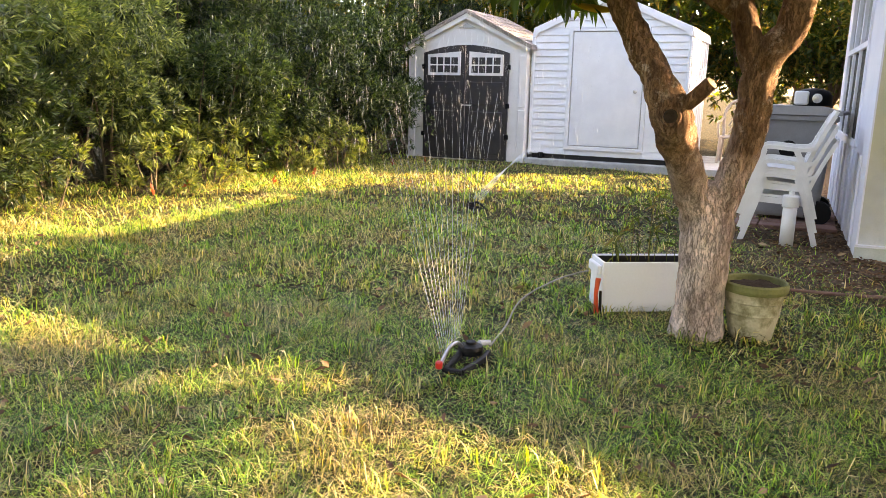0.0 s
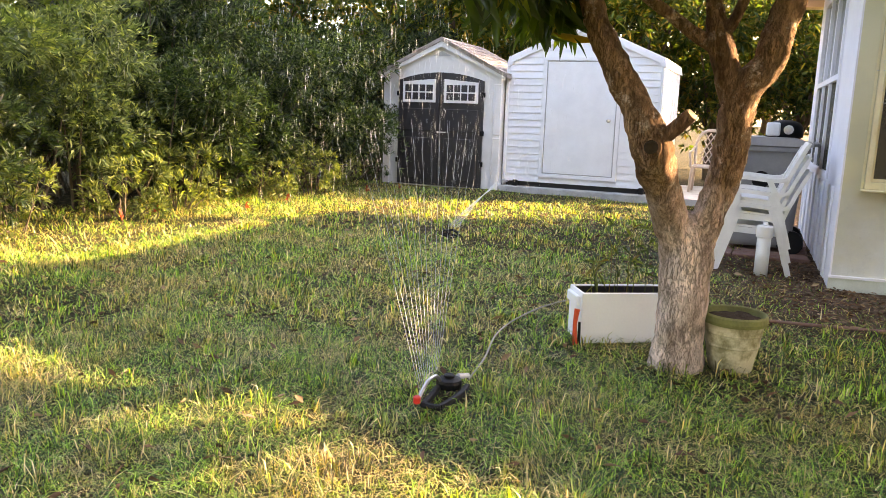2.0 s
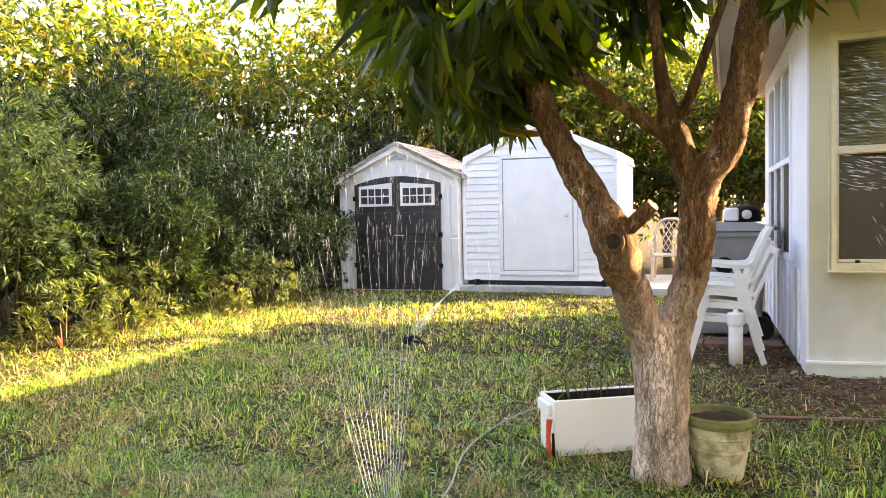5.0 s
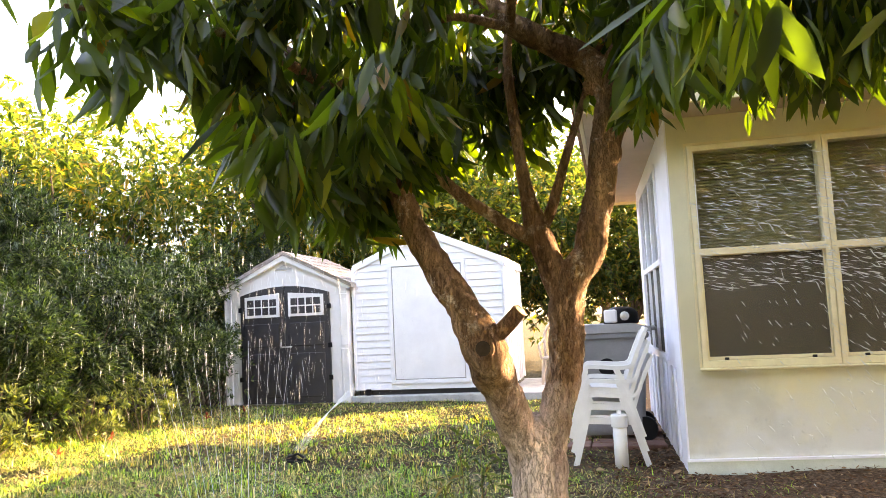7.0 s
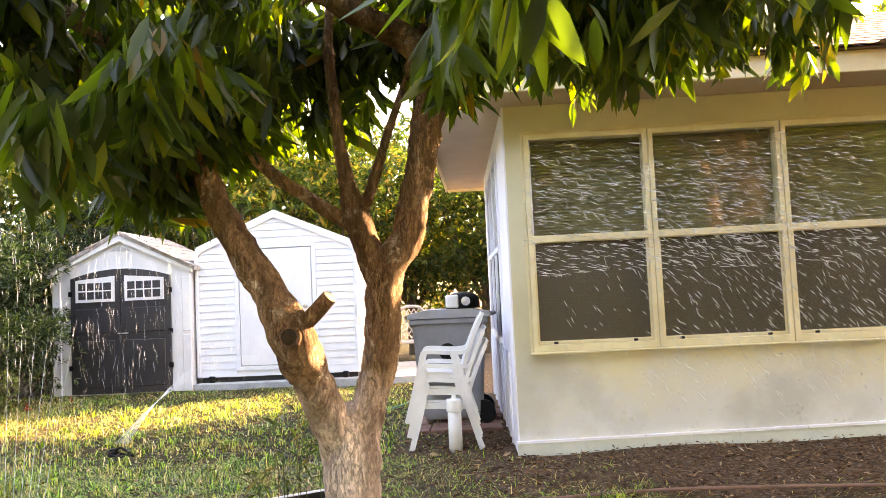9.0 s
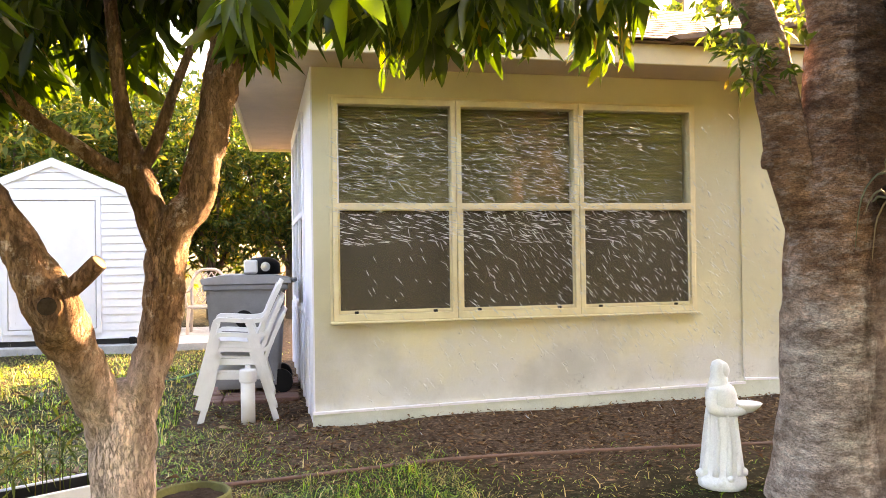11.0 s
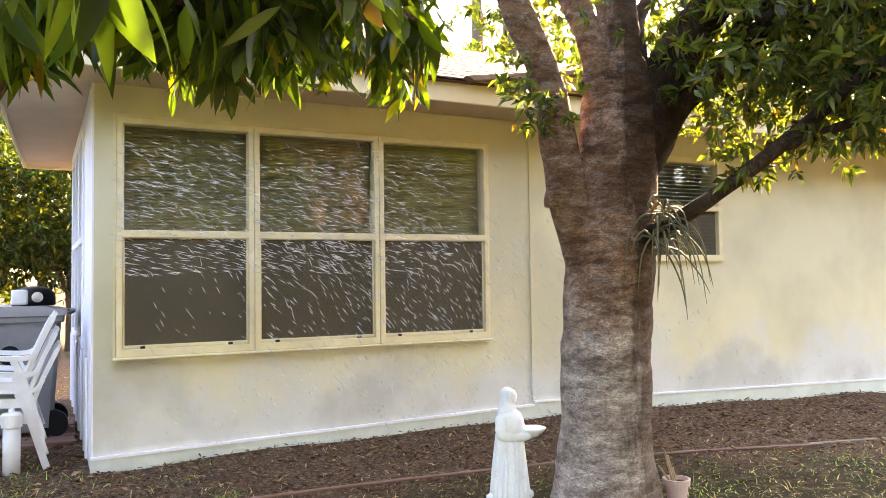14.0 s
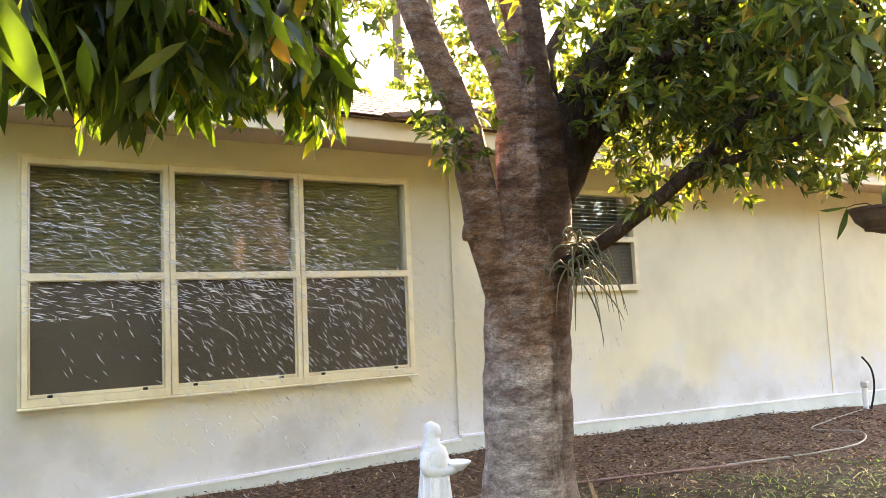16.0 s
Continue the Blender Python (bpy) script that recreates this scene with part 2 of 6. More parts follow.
M_PAVER = surface("red_paver", (0.26, 0.13, 0.10), (0.15, 0.08, 0.06), 10, 0.9, 90, 0.004)
M_STEM = surface("shrub_stem", (0.12, 0.09, 0.06), (0.06, 0.045, 0.03), 20, 0.9)
M_CUT = surface("cut_wood", (0.40, 0.29, 0.18), (0.24, 0.16, 0.10), 20, 0.8, 60, 0.004)
M_WICKER = surface("dark_wicker", (0.10, 0.06, 0.04), (0.035, 0.02, 0.014), 30, 0.8)
M_METAL = surface("steel", (0.6, 0.6, 0.6), (0.45, 0.45, 0.45), 20, 0.3, 90, 0.0004, metal=1.0)
M_BARK1 = bark_material("mango_bark", (0.06, 0.034, 0.022), (0.58, 0.35, 0.21), (0.78, 0.62, 0.50), 0.55, 0.3, pale_foot=((1.0, 0.78, 0.67), 0.50), fissure=0.45)
M_BARK2 = bark_material("grey_bark", (0.05, 0.036, 0.03), (0.70, 0.40, 0.24), (0.95, 0.87, 0.80), 0.50, 2.6, 9, pale_foot=((0.95, 0.79, 0.70), 0.62), side_dark=0.85)
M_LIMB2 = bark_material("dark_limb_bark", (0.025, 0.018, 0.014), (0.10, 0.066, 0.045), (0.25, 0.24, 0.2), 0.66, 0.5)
M_MANGO = leaf_material("mango_leaf", [(0.0, (0.016, 0.027, 0.009)), (0.5, (0.030, 0.049, 0.014)), (0.84, (0.058, 0.082, 0.020)), (0.95, (0.11, 0.12, 0.03)), (1.0, (0.15, 0.08, 0.03))], 0.32, 0.5, (4.4, 4.7, 0.7), 0.42)
M_TREE2 = leaf_material("small_leaf", [(0.0, (0.028, 0.045, 0.018)), (0.5, (0.06, 0.086, 0.034)), (0.88, (0.12, 0.145, 0.055)), (1.0, (0.18, 0.11, 0.055))], 0.35, 0.45, (2.8, 2.7, 0.6))
M_HEDGE = leaf_material("hedge_leaf", [(0.0, (0.008, 0.019, 0.011)), (0.5, (0.022, 0.044, 0.021)), (0.85, (0.055, 0.09, 0.04)), (1.0, (0.14, 0.175, 0.08))], 0.34, 0.38, (2.2, 2.3, 0.7), 0.4, True)
# sunlit copy of the hedge leaf: the light is put into its colour
M_HEDGE_LIT = leaf_material("lit_hedge_leaf", [(0.0, (0.03, 0.052, 0.026)), (0.5, (0.075, 0.11, 0.052)), (0.85, (0.16, 0.20, 0.09)), (1.0, (0.30, 0.33, 0.16))], 0.34, 0.38, (2.0, 2.1, 0.7), 0.4, True)
# sunlight on the low shoots, put into the leaf colour
M_SHOOT_LIT = leaf_material("lit_shoot_leaf", [(0.0, (0.045, 0.07, 0.024)), (0.5, (0.10, 0.135, 0.05)), (1.0, (0.26, 0.29, 0.11))], 0.36, 0.42, (1.9, 1.9, 0.6), 0.4)
M_FAR = leaf_material("far_leaf", [(0.0, (0.028, 0.055, 0.02)), (0.5, (0.06, 0.095, 0.028)), (0.82, (0.14, 0.15, 0.038)), (1.0, (0.28, 0.18, 0.06))], 0.5, 0.50, (2.5, 2.45, 0.8), 0.3, True)
M_PALM = leaf_material("palm_frond", [(0.0, (0.06, 0.11, 0.02)), (1.0, (0.16, 0.20, 0.03))], 0.35, 0.4, (1.8, 1.8, 0.5))
M_AIR = leaf_material("air_plant_leaf", [(0.0, (0.10, 0.11, 0.07)), (0.6, (0.20, 0.20, 0.14)), (1.0, (0.25, 0.19, 0.12))], 0.6, 0.25, (1.3, 1.3, 0.9))
M_LITTER = leaf_material("dry_leaf", [(0.0, (0.07, 0.038, 0.024)), (0.55, (0.19, 0.10, 0.06)), (0.85, (0.32, 0.19, 0.11)), (1.0, (0.52, 0.37, 0.24))], 0.8, 0.15, (1.1, 0.9, 0.6))
M_REDPLANT = leaf_material("red_leaf", [(0.0, (0.25, 0.04, 0.025)), (1.0, (0.40, 0.11, 0.05))], 0.5, 0.4, (1.3, 1.0, 0.8))


def grass_material():
    m, nt, p = material("grass_blade")
    geo = nt.nodes.new("ShaderNodeNewGeometry")
    co = nt.nodes.new("ShaderNodeTexCoord").outputs["Object"]
    c = ramp(nt, geo.outputs["Random Per Island"], [(0.0, (0.010, 0.026, 0.005)), (0.36, (0.035, 0.085, 0.014)), (0.54, (0.14, 0.31, 0.045)), (0.76, (0.42, 0.68, 0.13)), (0.86, (0.24, 0.16, 0.08)), (0.93, (0.52, 0.40, 0.21)), (1.0, (0.95, 0.83, 0.60))])
    dry = ramp(nt, noise_fac(nt, 1.7, 6, 0.7, co), [(0.47, (0, 0, 0)), (0.57, (1, 1, 1))])
    c = mix(nt, dry, c, ramp(nt, geo.outputs["Random Per Island"], [(0.0, (0.03, 0.05, 0.012)), (0.32, (0.10, 0.075, 0.04)), (0.50, (0.20, 0.31, 0.06)), (0.75, (0.44, 0.33, 0.18)), (1.0, (0.80, 0.66, 0.46))]))
    nt.links.new(c, p.inputs["Base Color"])
    p.inputs["Roughness"].default_value = 0.38
    p.inputs["Specular IOR Level"].default_value = 0.45
    tr = nt.nodes.new("ShaderNodeBsdfTranslucent")
    nt.links.new(mix(nt, 1.0, c, (1.95, 1.85, 0.22), "MULTIPLY"), tr.inputs["Color"])
    sh = nt.nodes.new("ShaderNodeMixShader")
    sh.inputs[0].default_value = 0.4
    nt.links.new(p.outputs[0], sh.inputs[1])
    nt.links.new(tr.outputs[0], sh.inputs[2])
    nt.links.new(sh.outputs[0], nt.nodes["Material Output"].inputs["Surface"])
    return m


def ground_material():
    m, nt, p = material("ground_soil")
    co = nt.nodes.new("ShaderNodeTexCoord").outputs["Object"]
    at = nt.nodes.new("ShaderNodeAttribute")
    at.attribute_name = "mulch"
    turf = ramp(nt, noise_fac(nt, 14, 6, 0.7, co), [(0.3, (0.012, 0.014, 0.006)), (0.52, (0.04, 0.034, 0.016)), (0.72, (0.20, 0.145, 0.075))])
    bark = ramp(nt, noise_fac(nt, 35, 6, 0.75, co), [(0.3, (0.035, 0.023, 0.016)), (0.5, (0.13, 0.083, 0.055)), (0.70, (0.36, 0.24, 0.16))])
    nt.links.new(mix(nt, at.outputs["Fac"], turf, bark), p.inputs["Base Color"])
    p.inputs["Roughness"].default_value = 0.95
    p.inputs["Specular IOR Level"].default_value = 0.08
    bump(nt, p, noise_fac(nt, 60, 6, 0.75, co), 1.0, 0.02)
    return m


M_GRASS, M_GROUND = grass_material(), ground_material()


def glass_material():
    m, nt, p = material("window_glass")
    p.inputs["Base Color"].default_value = (0.92, 0.93, 0.88, 1)
    p.inputs["Roughness"].default_value = 0.02
    p.inputs["Transmission Weight"].default_value = 1.0
    p.inputs["IOR"].default_value = 1.5
    return m


def screen_material():
    """Fine woven insect mesh: half of the light goes straight through."""
    m, nt, p = material("insect_screen")
    p.inputs["Base Color"].default_value = (0.12, 0.098, 0.066, 1)
    p.inputs["Roughness"].default_value = 0.8
    p.inputs["Alpha"].default_value = 0.5
    return m


def water_material():
    m, nt, p = material("spray_water")
    p.inputs["Base Color"].default_value = (0.9, 0.93, 0.95, 1)
    p.inputs["Roughness"].default_value = 0.08
    p.inputs["IOR"].default_value = 1.33
    p.inputs["Alpha"].default_value = 0.65
    return m


M_GLASS, M_SCREEN, M_WATER = glass_material(), screen_material(), water_material()


# ---- building helpers ----
def part(name, bm, mat, parent=None, label="", smooth=False):
    """Links a bmesh as one mesh object under a thing or a part."""
    me = bpy.data.meshes.new(name)
    bm.to_mesh(me)
    bm.free()
    me.materials.append(mat)
    if smooth:
        me.polygons.foreach_set("use_smooth", [True] * len(me.polygons))
    ob = new(name, me)
    ob.parent = parent
    return tagged(ob, label)


def thing(name, label, category, at=(0, 0, 0), rz=0, group="", kind=""):
    ob = new(name)
    ob.empty_display_size = 0.1
    ob.matrix_basis = pose(*at, 0, 0, rz)
    return tagged(ob, label, category, group, kind)


def box(bm, lo, hi, bevel=0.0, seg=1):
    lo, hi = Vector(lo), Vector(hi)
    r = bmesh.ops.create_cube(bm, size=1.0, matrix=Matrix.LocRotScale((lo + hi) / 2, None, hi - lo))
    if bevel:
        edges = {e for v in r["verts"] for e in v.link_edges}
        bmesh.ops.bevel(bm, geom=list(edges), offset=bevel, segments=seg, affect="EDGES", profile=0.5)
    return bm


def boxes(*items, bevel=0.0):
    bm = bmesh.new()
    for lo, hi in items:
        box(bm, lo, hi, bevel)
    return bm


def prism(pts, axis, a, b, bm=None):
    """A plate with the outline pts, stretched along an axis from a to b. pts are the other two coordinates in order."""
    bm = bm or bmesh.new()

    def put(p, d):
        return {"x": (d, p[0], p[1]), "y": (p[0], d, p[1]), "z": (p[0], p[1], d)}[axis]
    v0 = [bm.verts.new(put(p, a)) for p in pts]
    v1 = [bm.verts.new(put(p, b)) for p in pts]
    n = len(pts)
    bm.faces.new(v0)
    bm.faces.new(v1[::-1])
    for i in range(n):
        bm.faces.new((v0[i], v1[i], v1[(i + 1) % n], v0[(i + 1) % n]))
    bmesh.ops.recalc_face_normals(bm, faces=bm.faces)
    return bm


def lathe(profile, sides=28, bm=None, at=(0, 0, 0), cap=True):
    bm = bm or bmesh.new()
    rings = []
    for r, z in profile:
        rings.append([bm.verts.new((at[0] + r * math.cos(2 * math.pi * i / sides), at[1] + r * math.sin(2 * math.pi * i / sides), at[2] + z)) for i in range(sides)])
    for a, b in zip(rings, rings[1:]):
        for i in range(sides):
            bm.faces.new((a[i], a[(i + 1) % sides], b[(i + 1) % sides], b[i]))
    if cap:
        bm.faces.new(rings[0][::-1])
        bm.faces.new(rings[-1])
    return bm


def spline(pts, radii, step):
    """Points and radii along a smooth line through pts."""
    out, n = [], len(pts)
    P = [Vector(p) for p in pts]
    for i in range(n - 1):
        p0, p1, p2, p3 = P[max(i - 1, 0)], P[i], P[i + 1], P[min(i + 2, n - 1)]
        k = max(2, int((p2 - p1).length / step))
        for j in range(k + (i == n - 2)):
            t = j / k
            q = 0.5 * (2 * p1 + (p2 - p0) * t + (2 * p0 - 5 * p1 + 4 * p2 - p3) * t * t + (3 * p1 - p0 - 3 * p2 + p3) * t ** 3)
            out.append((q, radii[i] * (1 - t) + radii[i + 1] * t))
    return out


def tube(pts, radii, sides=12, step=0.06, rough=0.0, bm=None, freq=7.0):
    """A tapered limb, hose or pipe along a line, with an uneven skin."""
    bm = bm or bmesh.new()
    line = spline(pts, radii, step)
    rings, side = [], None
    for i, (q, r) in enumerate(line):
        d = (line[min(i + 1, len(line) - 1)][0] - line[max(i - 1, 0)][0]).normalized()
        side = (Vector((1, 0.13, 0.07)) if side is None else side)
        side = (side - d * side.dot(d)).normalized()
        up = d.cross(side)
        ring = []
        for k in range(sides):
            a = 2 * math.pi * k / sides
            n = side * math.cos(a) + up * math.sin(a)
            rr = r * (1 + rough * (noise.noise((q + n * r) * freq) + 0.5 * noise.noise((q + n * r) * freq * 3.1)))
            ring.append(bm.verts.new(q + n * rr))
        rings.append(ring)
    for a, b in zip(rings, rings[1:]):
        for k in range(sides):
            bm.faces.new((a[k], a[(k + 1) % sides], b[(k + 1) % sides], b[k]))
    bm.faces.new(rings[0][::-1])
    bm.faces.new(rings[-1])
    return bm


def mesh_object(name, verts, faces, mat, parent=None, smooth=False):
    """One object from arrays of places and of equal-sided faces."""
    verts, faces = np.asarray(verts, np.float32), np.asarray(faces, np.int32)
    me = bpy.data.meshes.new(name)
    me.vertices.add(len(verts))
    me.vertices.foreach_set("co", verts.ravel())
    k = faces.shape[1]
    me.loops.add(faces.size)
    me.loops.foreach_set("vertex_index", faces.ravel())
    me.polygons.add(len(faces))
    me.polygons.foreach_set("loop_start", np.arange(0, faces.size, k, dtype=np.int32))
    me.update(calc_edges=True)
    me.materials.append(mat)
    if smooth:
        me.polygons.foreach_set("use_smooth", np.ones(len(faces), bool))
    ob = new(name, me)
    ob.parent = parent
    return ob


def unit(a):
    return a / np.maximum(np.linalg.norm(a, axis=1, keepdims=True), 1e-9)


def leaves(base, way, length, width, rng, fold=0.25, droop=0.2):
    """Many leaves as arrays: base places, directions, lengths, widths. A leaf is two folded halves of two faces each."""
    n = len(base)
    way = unit(way)
    ref = unit(rng.normal(size=(n, 3)) * 0.6 + np.array([0, 0, 1.0]))
    side = unit(np.cross(way, ref))
    nor = np.cross(side, way)
    L, W = length[:, None], width[:, None]
    sag = np.array([0, 0, -1.0]) * L * droop
    mid = base + way * L * 0.45 + nor * W * fold * -0.5 + sag * 0.25
    l = base + way * L * 0.42 + side * W * 0.5 + nor * W * fold + sag * 0.25
    r = base + way * L * 0.42 - side * W * 0.5 + nor * W * fold + sag * 0.25
    tip = base + way * L + sag
    v = np.stack([base, l, mid, r, tip], 1).reshape(-1, 3)
    f = np.array([[0, 2, 1], [0, 3, 2], [1, 2, 4], [2, 3, 4]])
    f = (np.arange(n)[:, None, None] * 5 + f[None]).reshape(-1, 3)
    return v, f


def whorls(centres, axes, count, length, width, rng, spread=1.0, droop=0.2):
    """Tufts of leaves round twig ends."""
    n = len(centres) * count
    c = np.repeat(centres, count, 0)
    a = np.repeat(unit(axes), count, 0)
    w = unit(unit(rng.normal(size=(n, 3))) * spread + a)
    k = rng.uniform(0.65, 1.15, n)
    return leaves(c + w * 0.006 + rng.normal(size=(n, 3)) * length * 0.12, w, length * k, width * k * rng.uniform(0.8, 1.2, n), rng, 0.25, droop)


# ---- ground ----
def soil_part(x, y):
    """How much bare mulch lies at a place: 0 lawn, 1 mulch beds and trodden soil by the house."""
    w = 0.18 * (np.sin(x * 2.3) + np.sin(x * 5.1 + 1.0)) * 0.6 + 0.1 * np.sin(x * 11.0 + y * 7.0)
    edge = np.where(x < 3.2, 4.75, np.where(x < 6.0, 4.75 - (x - 3.2) * 0.23, 4.1)) + w
    bed = 1 / (1 + np.exp(-(y - edge) / 0.17)) * (1 / (1 + np.exp(-(x - 0.15) / 0.12)))
    yard = np.exp(-(((x - 0.25) / 0.55) ** 2 + ((y - 6.2) / 1.5) ** 2) ** 2) * 0.68
    dry = np.exp(-(((x + 0.1) / 0.8) ** 2 + ((y - 5.1) / 0.8) ** 2) ** 2) * 0.55
    return np.clip(np.maximum(np.maximum(bed, yard), dry), 0, 1)


def ground_z(x, y):
    fall = -0.04 * np.clip(x - 5.0, 0, 6)
    lump = 0.012 * np.sin(x * 1.7 + 0.4) * np.sin(y * 1.3 + 1.0) + 0.008 * np.sin(x * 4.1 + y * 3.3)
    near = np.exp(-((x + 4.5) / 2) ** 2) * 0.02
    bank = 0.045 * np.exp(-((y - 6.1) / 0.45) ** 2) * np.clip((x - 1.0) / 1.0, 0, 1)
    return fall + lump + near + bank


def build_ground():
    xs = np.concatenate([np.linspace(-300, -12, 20)[:-1], np.linspace(-12, 14, 261), np.linspace(14, 300, 20)[1:]])
    ys = np.concatenate([np.linspace(-300, -8, 20)[:-1], np.linspace(-8, 18, 261), np.linspace(18, 300, 20)[1:]])
    X, Y = np.meshgrid(xs, ys)
    v = np.stack([X, Y, ground_z(X, Y)], -1).reshape(-1, 3)
    nx, ny = len(xs), len(ys)
    i = (np.arange(ny - 1)[:, None] * nx + np.arange(nx - 1)[None]).reshape(-1, 1)
    ob = mesh_object("ground", v, i + np.array([[0, 1, nx + 1, nx]]), M_GROUND, smooth=True)
    at = ob.data.attributes.new("mulch", "FLOAT", "POINT")
    at.data.foreach_set("value", soil_part(v[:, 0], v[:, 1]).astype(np.float32))
    tagged(ob, "garden soil under thin lawn with bare mulch by the house", "ground", kind="structure")


def build_grass():
    rng = np.random.default_rng(5)
    parts = []

    def sow(n, x0, x1, y0, y1, lo, hi, wid):
        x, y = rng.uniform(x0, x1, n), rng.uniform(y0, y1, n)
        clump = np.sin(x * 3.1 + np.sin(y * 2.2) * 2) * np.sin(y * 2.7 + np.sin(x * 1.9) * 2)
        tuft = np.sin(x * 9.0 + np.sin(y * 7) * 1.5) * np.sin(y * 8.3 + np.sin(x * 6) * 1.5)
        keep = rng.uniform(size=n) < (1 - soil_part(x, y)) * (0.80 + 0.20 * clump) + 0.03
        keep &= (np.hypot((x + 0.89) / 0.11, (y - 2.82) / 0.2) > 1) | (rng.uniform(size=n) < 0.15)
        keep &= ~((x > 0.55) & (y > 6.0)) & ~((x < -0.95) & (y > 10.95))
        x, y, clump, tuft = x[keep], y[keep], clump[keep], tuft[keep]
        n = len(x)
        h = 0.66 * lo + 0.74 * (hi - lo) * rng.uniform(size=n) ** 2.2 * (0.58 + 0.2 * clump + 0.6 * np.clip(tuft, 0, 1))
        h *= np.where((x < -4.2) & (y > 3), 1.35, 1.0)
        flat = rng.uniform(size=n) < 0.74 - 0.35 * np.clip(tuft, 0, 1)
        a = rng.uniform(0, 2 * np.pi, n)
        lean = np.where(flat, rng.uniform(1.6, 5.0, n), rng.uniform(0.3, 2.2, n))
        h = np.where(flat, h * 0.5, h)
        d = np.stack([np.cos(a), np.sin(a), np.zeros(n)], 1)
        s = np.stack([-np.sin(a), np.cos(a), np.zeros(n)], 1)
        b = np.stack([x, y, ground_z(x, y) - 0.004], 1)
        w = wid * rng.uniform(0.6, 1.3, n)[:, None]
        up = np.array([0, 0, 1.0])
        m = b + up * (h * 0.6)[:, None] + d * (h * lean * 0.35)[:, None]
        t = b + up * (h * rng.uniform(0.7, 1.0, n))[:, None] + d * (h * lean)[:, None]
        parts.append(np.stack([b - s * w, b + s * w, m + s * w * 0.7, m - s * w * 0.7, t], 1))

    sow(230000, -2.9, 1.6, 1.2, 3.4, 0.025, 0.115, 0.0017)
    sow(150000, -4.4, 1.4, 3.4, 6.2, 0.03, 0.11, 0.0027)
    sow(45000, -6.2, -2.9, 0.6, 4.0, 0.03, 0.11, 0.0028)
    sow(60000, -6.6, 1.0, 6.2, 11.4, 0.03, 0.11, 0.0034)
    sow(24000, -6.6, -4.0, 3.4, 10.2, 0.04, 0.13, 0.0034)
    sow(20000, 1.4, 7.5, 2.2, 5.2, 0.02, 0.085, 0.0032)
    sow(150000, -9.0, 7.5, -5.0, 1.25, 0.03, 0.10, 0.0040)
    sow(30000, 1.5, 7.5, 1.1, 2.4, 0.03, 0.09, 0.0036)
    tx, ty = rng.uniform(-4.2, 1.2, 1500), 1.3 + 8.0 * rng.uniform(size=1500) ** 1.4
    k = 13
    x, y = np.repeat(tx, k) + rng.normal(0, 0.022, 1500 * k), np.repeat(ty, k) + rng.normal(0, 0.022, 1500 * k)
    ok = (soil_part(x, y) < 0.35) & (np.hypot((x + 0.89) / 0.13, (y - 2.82) / 0.22) > 1)
    x, y = x[ok], y[ok]
    n = len(x)
    a, L = rng.uniform(0, 2 * np.pi, n), rng.uniform(0.04, 0.125, n)
    d = np.stack([np.cos(a), np.sin(a), np.zeros(n)], 1)
    q = np.stack([-np.sin(a), np.cos(a), np.zeros(n)], 1) * (0.0012 + 0.0005 * np.clip(y, 0, 5))[:, None]
    lean = rng.uniform(0.25, 1.0, n)
    b = np.stack([x, y, ground_z(x, y) - 0.004], 1)
    up = np.array([0, 0, 1.0])
    m = b + up * (L * 0.55)[:, None] + d * (L * lean * 0.35)[:, None]
    t = b + up * (L * (0.85 - 0.45 * lean))[:, None] + d * (L * lean * 0.95)[:, None]
    parts.append(np.stack([b - q, b + q, m + q * 0.8, m - q * 0.8, t], 1))
    v = np.concatenate(parts)
    n = len(v)
    f = np.array([[0, 1, 2], [0, 2, 3], [3, 2, 4]])
    ob = mesh_object("grass", v.reshape(-1, 3), (np.arange(n)[:, None, None] * 5 + f[None]).reshape(-1, 3), M_GRASS)
    tagged(ob, "patchy lawn grass, green tufts and straw-dry blades", "grass", kind="stuff")


def build_litter():
    rng = np.random.default_rng(9)
    n = 34000
    x, y = rng.uniform(-1.2, 9.5, n), rng.uniform(3.6, 8.0, n)
    keep = (rng.uniform(size=n) < soil_part(x, y)) & ~((x > 0.66) & (y > 6.08))
    x, y = x[keep], y[keep]
    n = len(x)
    a = rng.uniform(0, 2 * np.pi, n)
    way = np.stack([np.cos(a), np.sin(a), rng.normal(0, 0.25, n)], 1)
    v, f = leaves(np.stack([x, y, ground_z(x, y) + rng.uniform(0.002, 0.02, n)], 1), way, rng.uniform(0.015, 0.075, n), rng.uniform(0.005, 0.02, n), rng, 0.25, 0.0)
    tagged(mesh_object("mulch", v, f, M_LITTER), "brown bark mulch and dead leaves beside the house wall", "mulch", kind="stuff")
    n = 900
    x, y = rng.uniform(-4.5, 0.6, n), rng.uniform(1.4, 8.5, n)
    a = rng.uniform(0, 2 * np.pi, n)
    way = np.stack([np.cos(a), np.sin(a), rng.normal(0, 0.3, n)], 1)
    v, f = leaves(np.stack([x, y, ground_z(x, y) + rng.uniform(0.01, 0.04, n)], 1), way, rng.uniform(0.03, 0.075, n), rng.uniform(0.012, 0.03, n), rng, 0.3, 0.0)
    tagged(mesh_object("fallen_leaves", v, f, M_LITTER), "dry brown leaves fallen on the lawn", "leaves", kind="stuff")


build_ground()


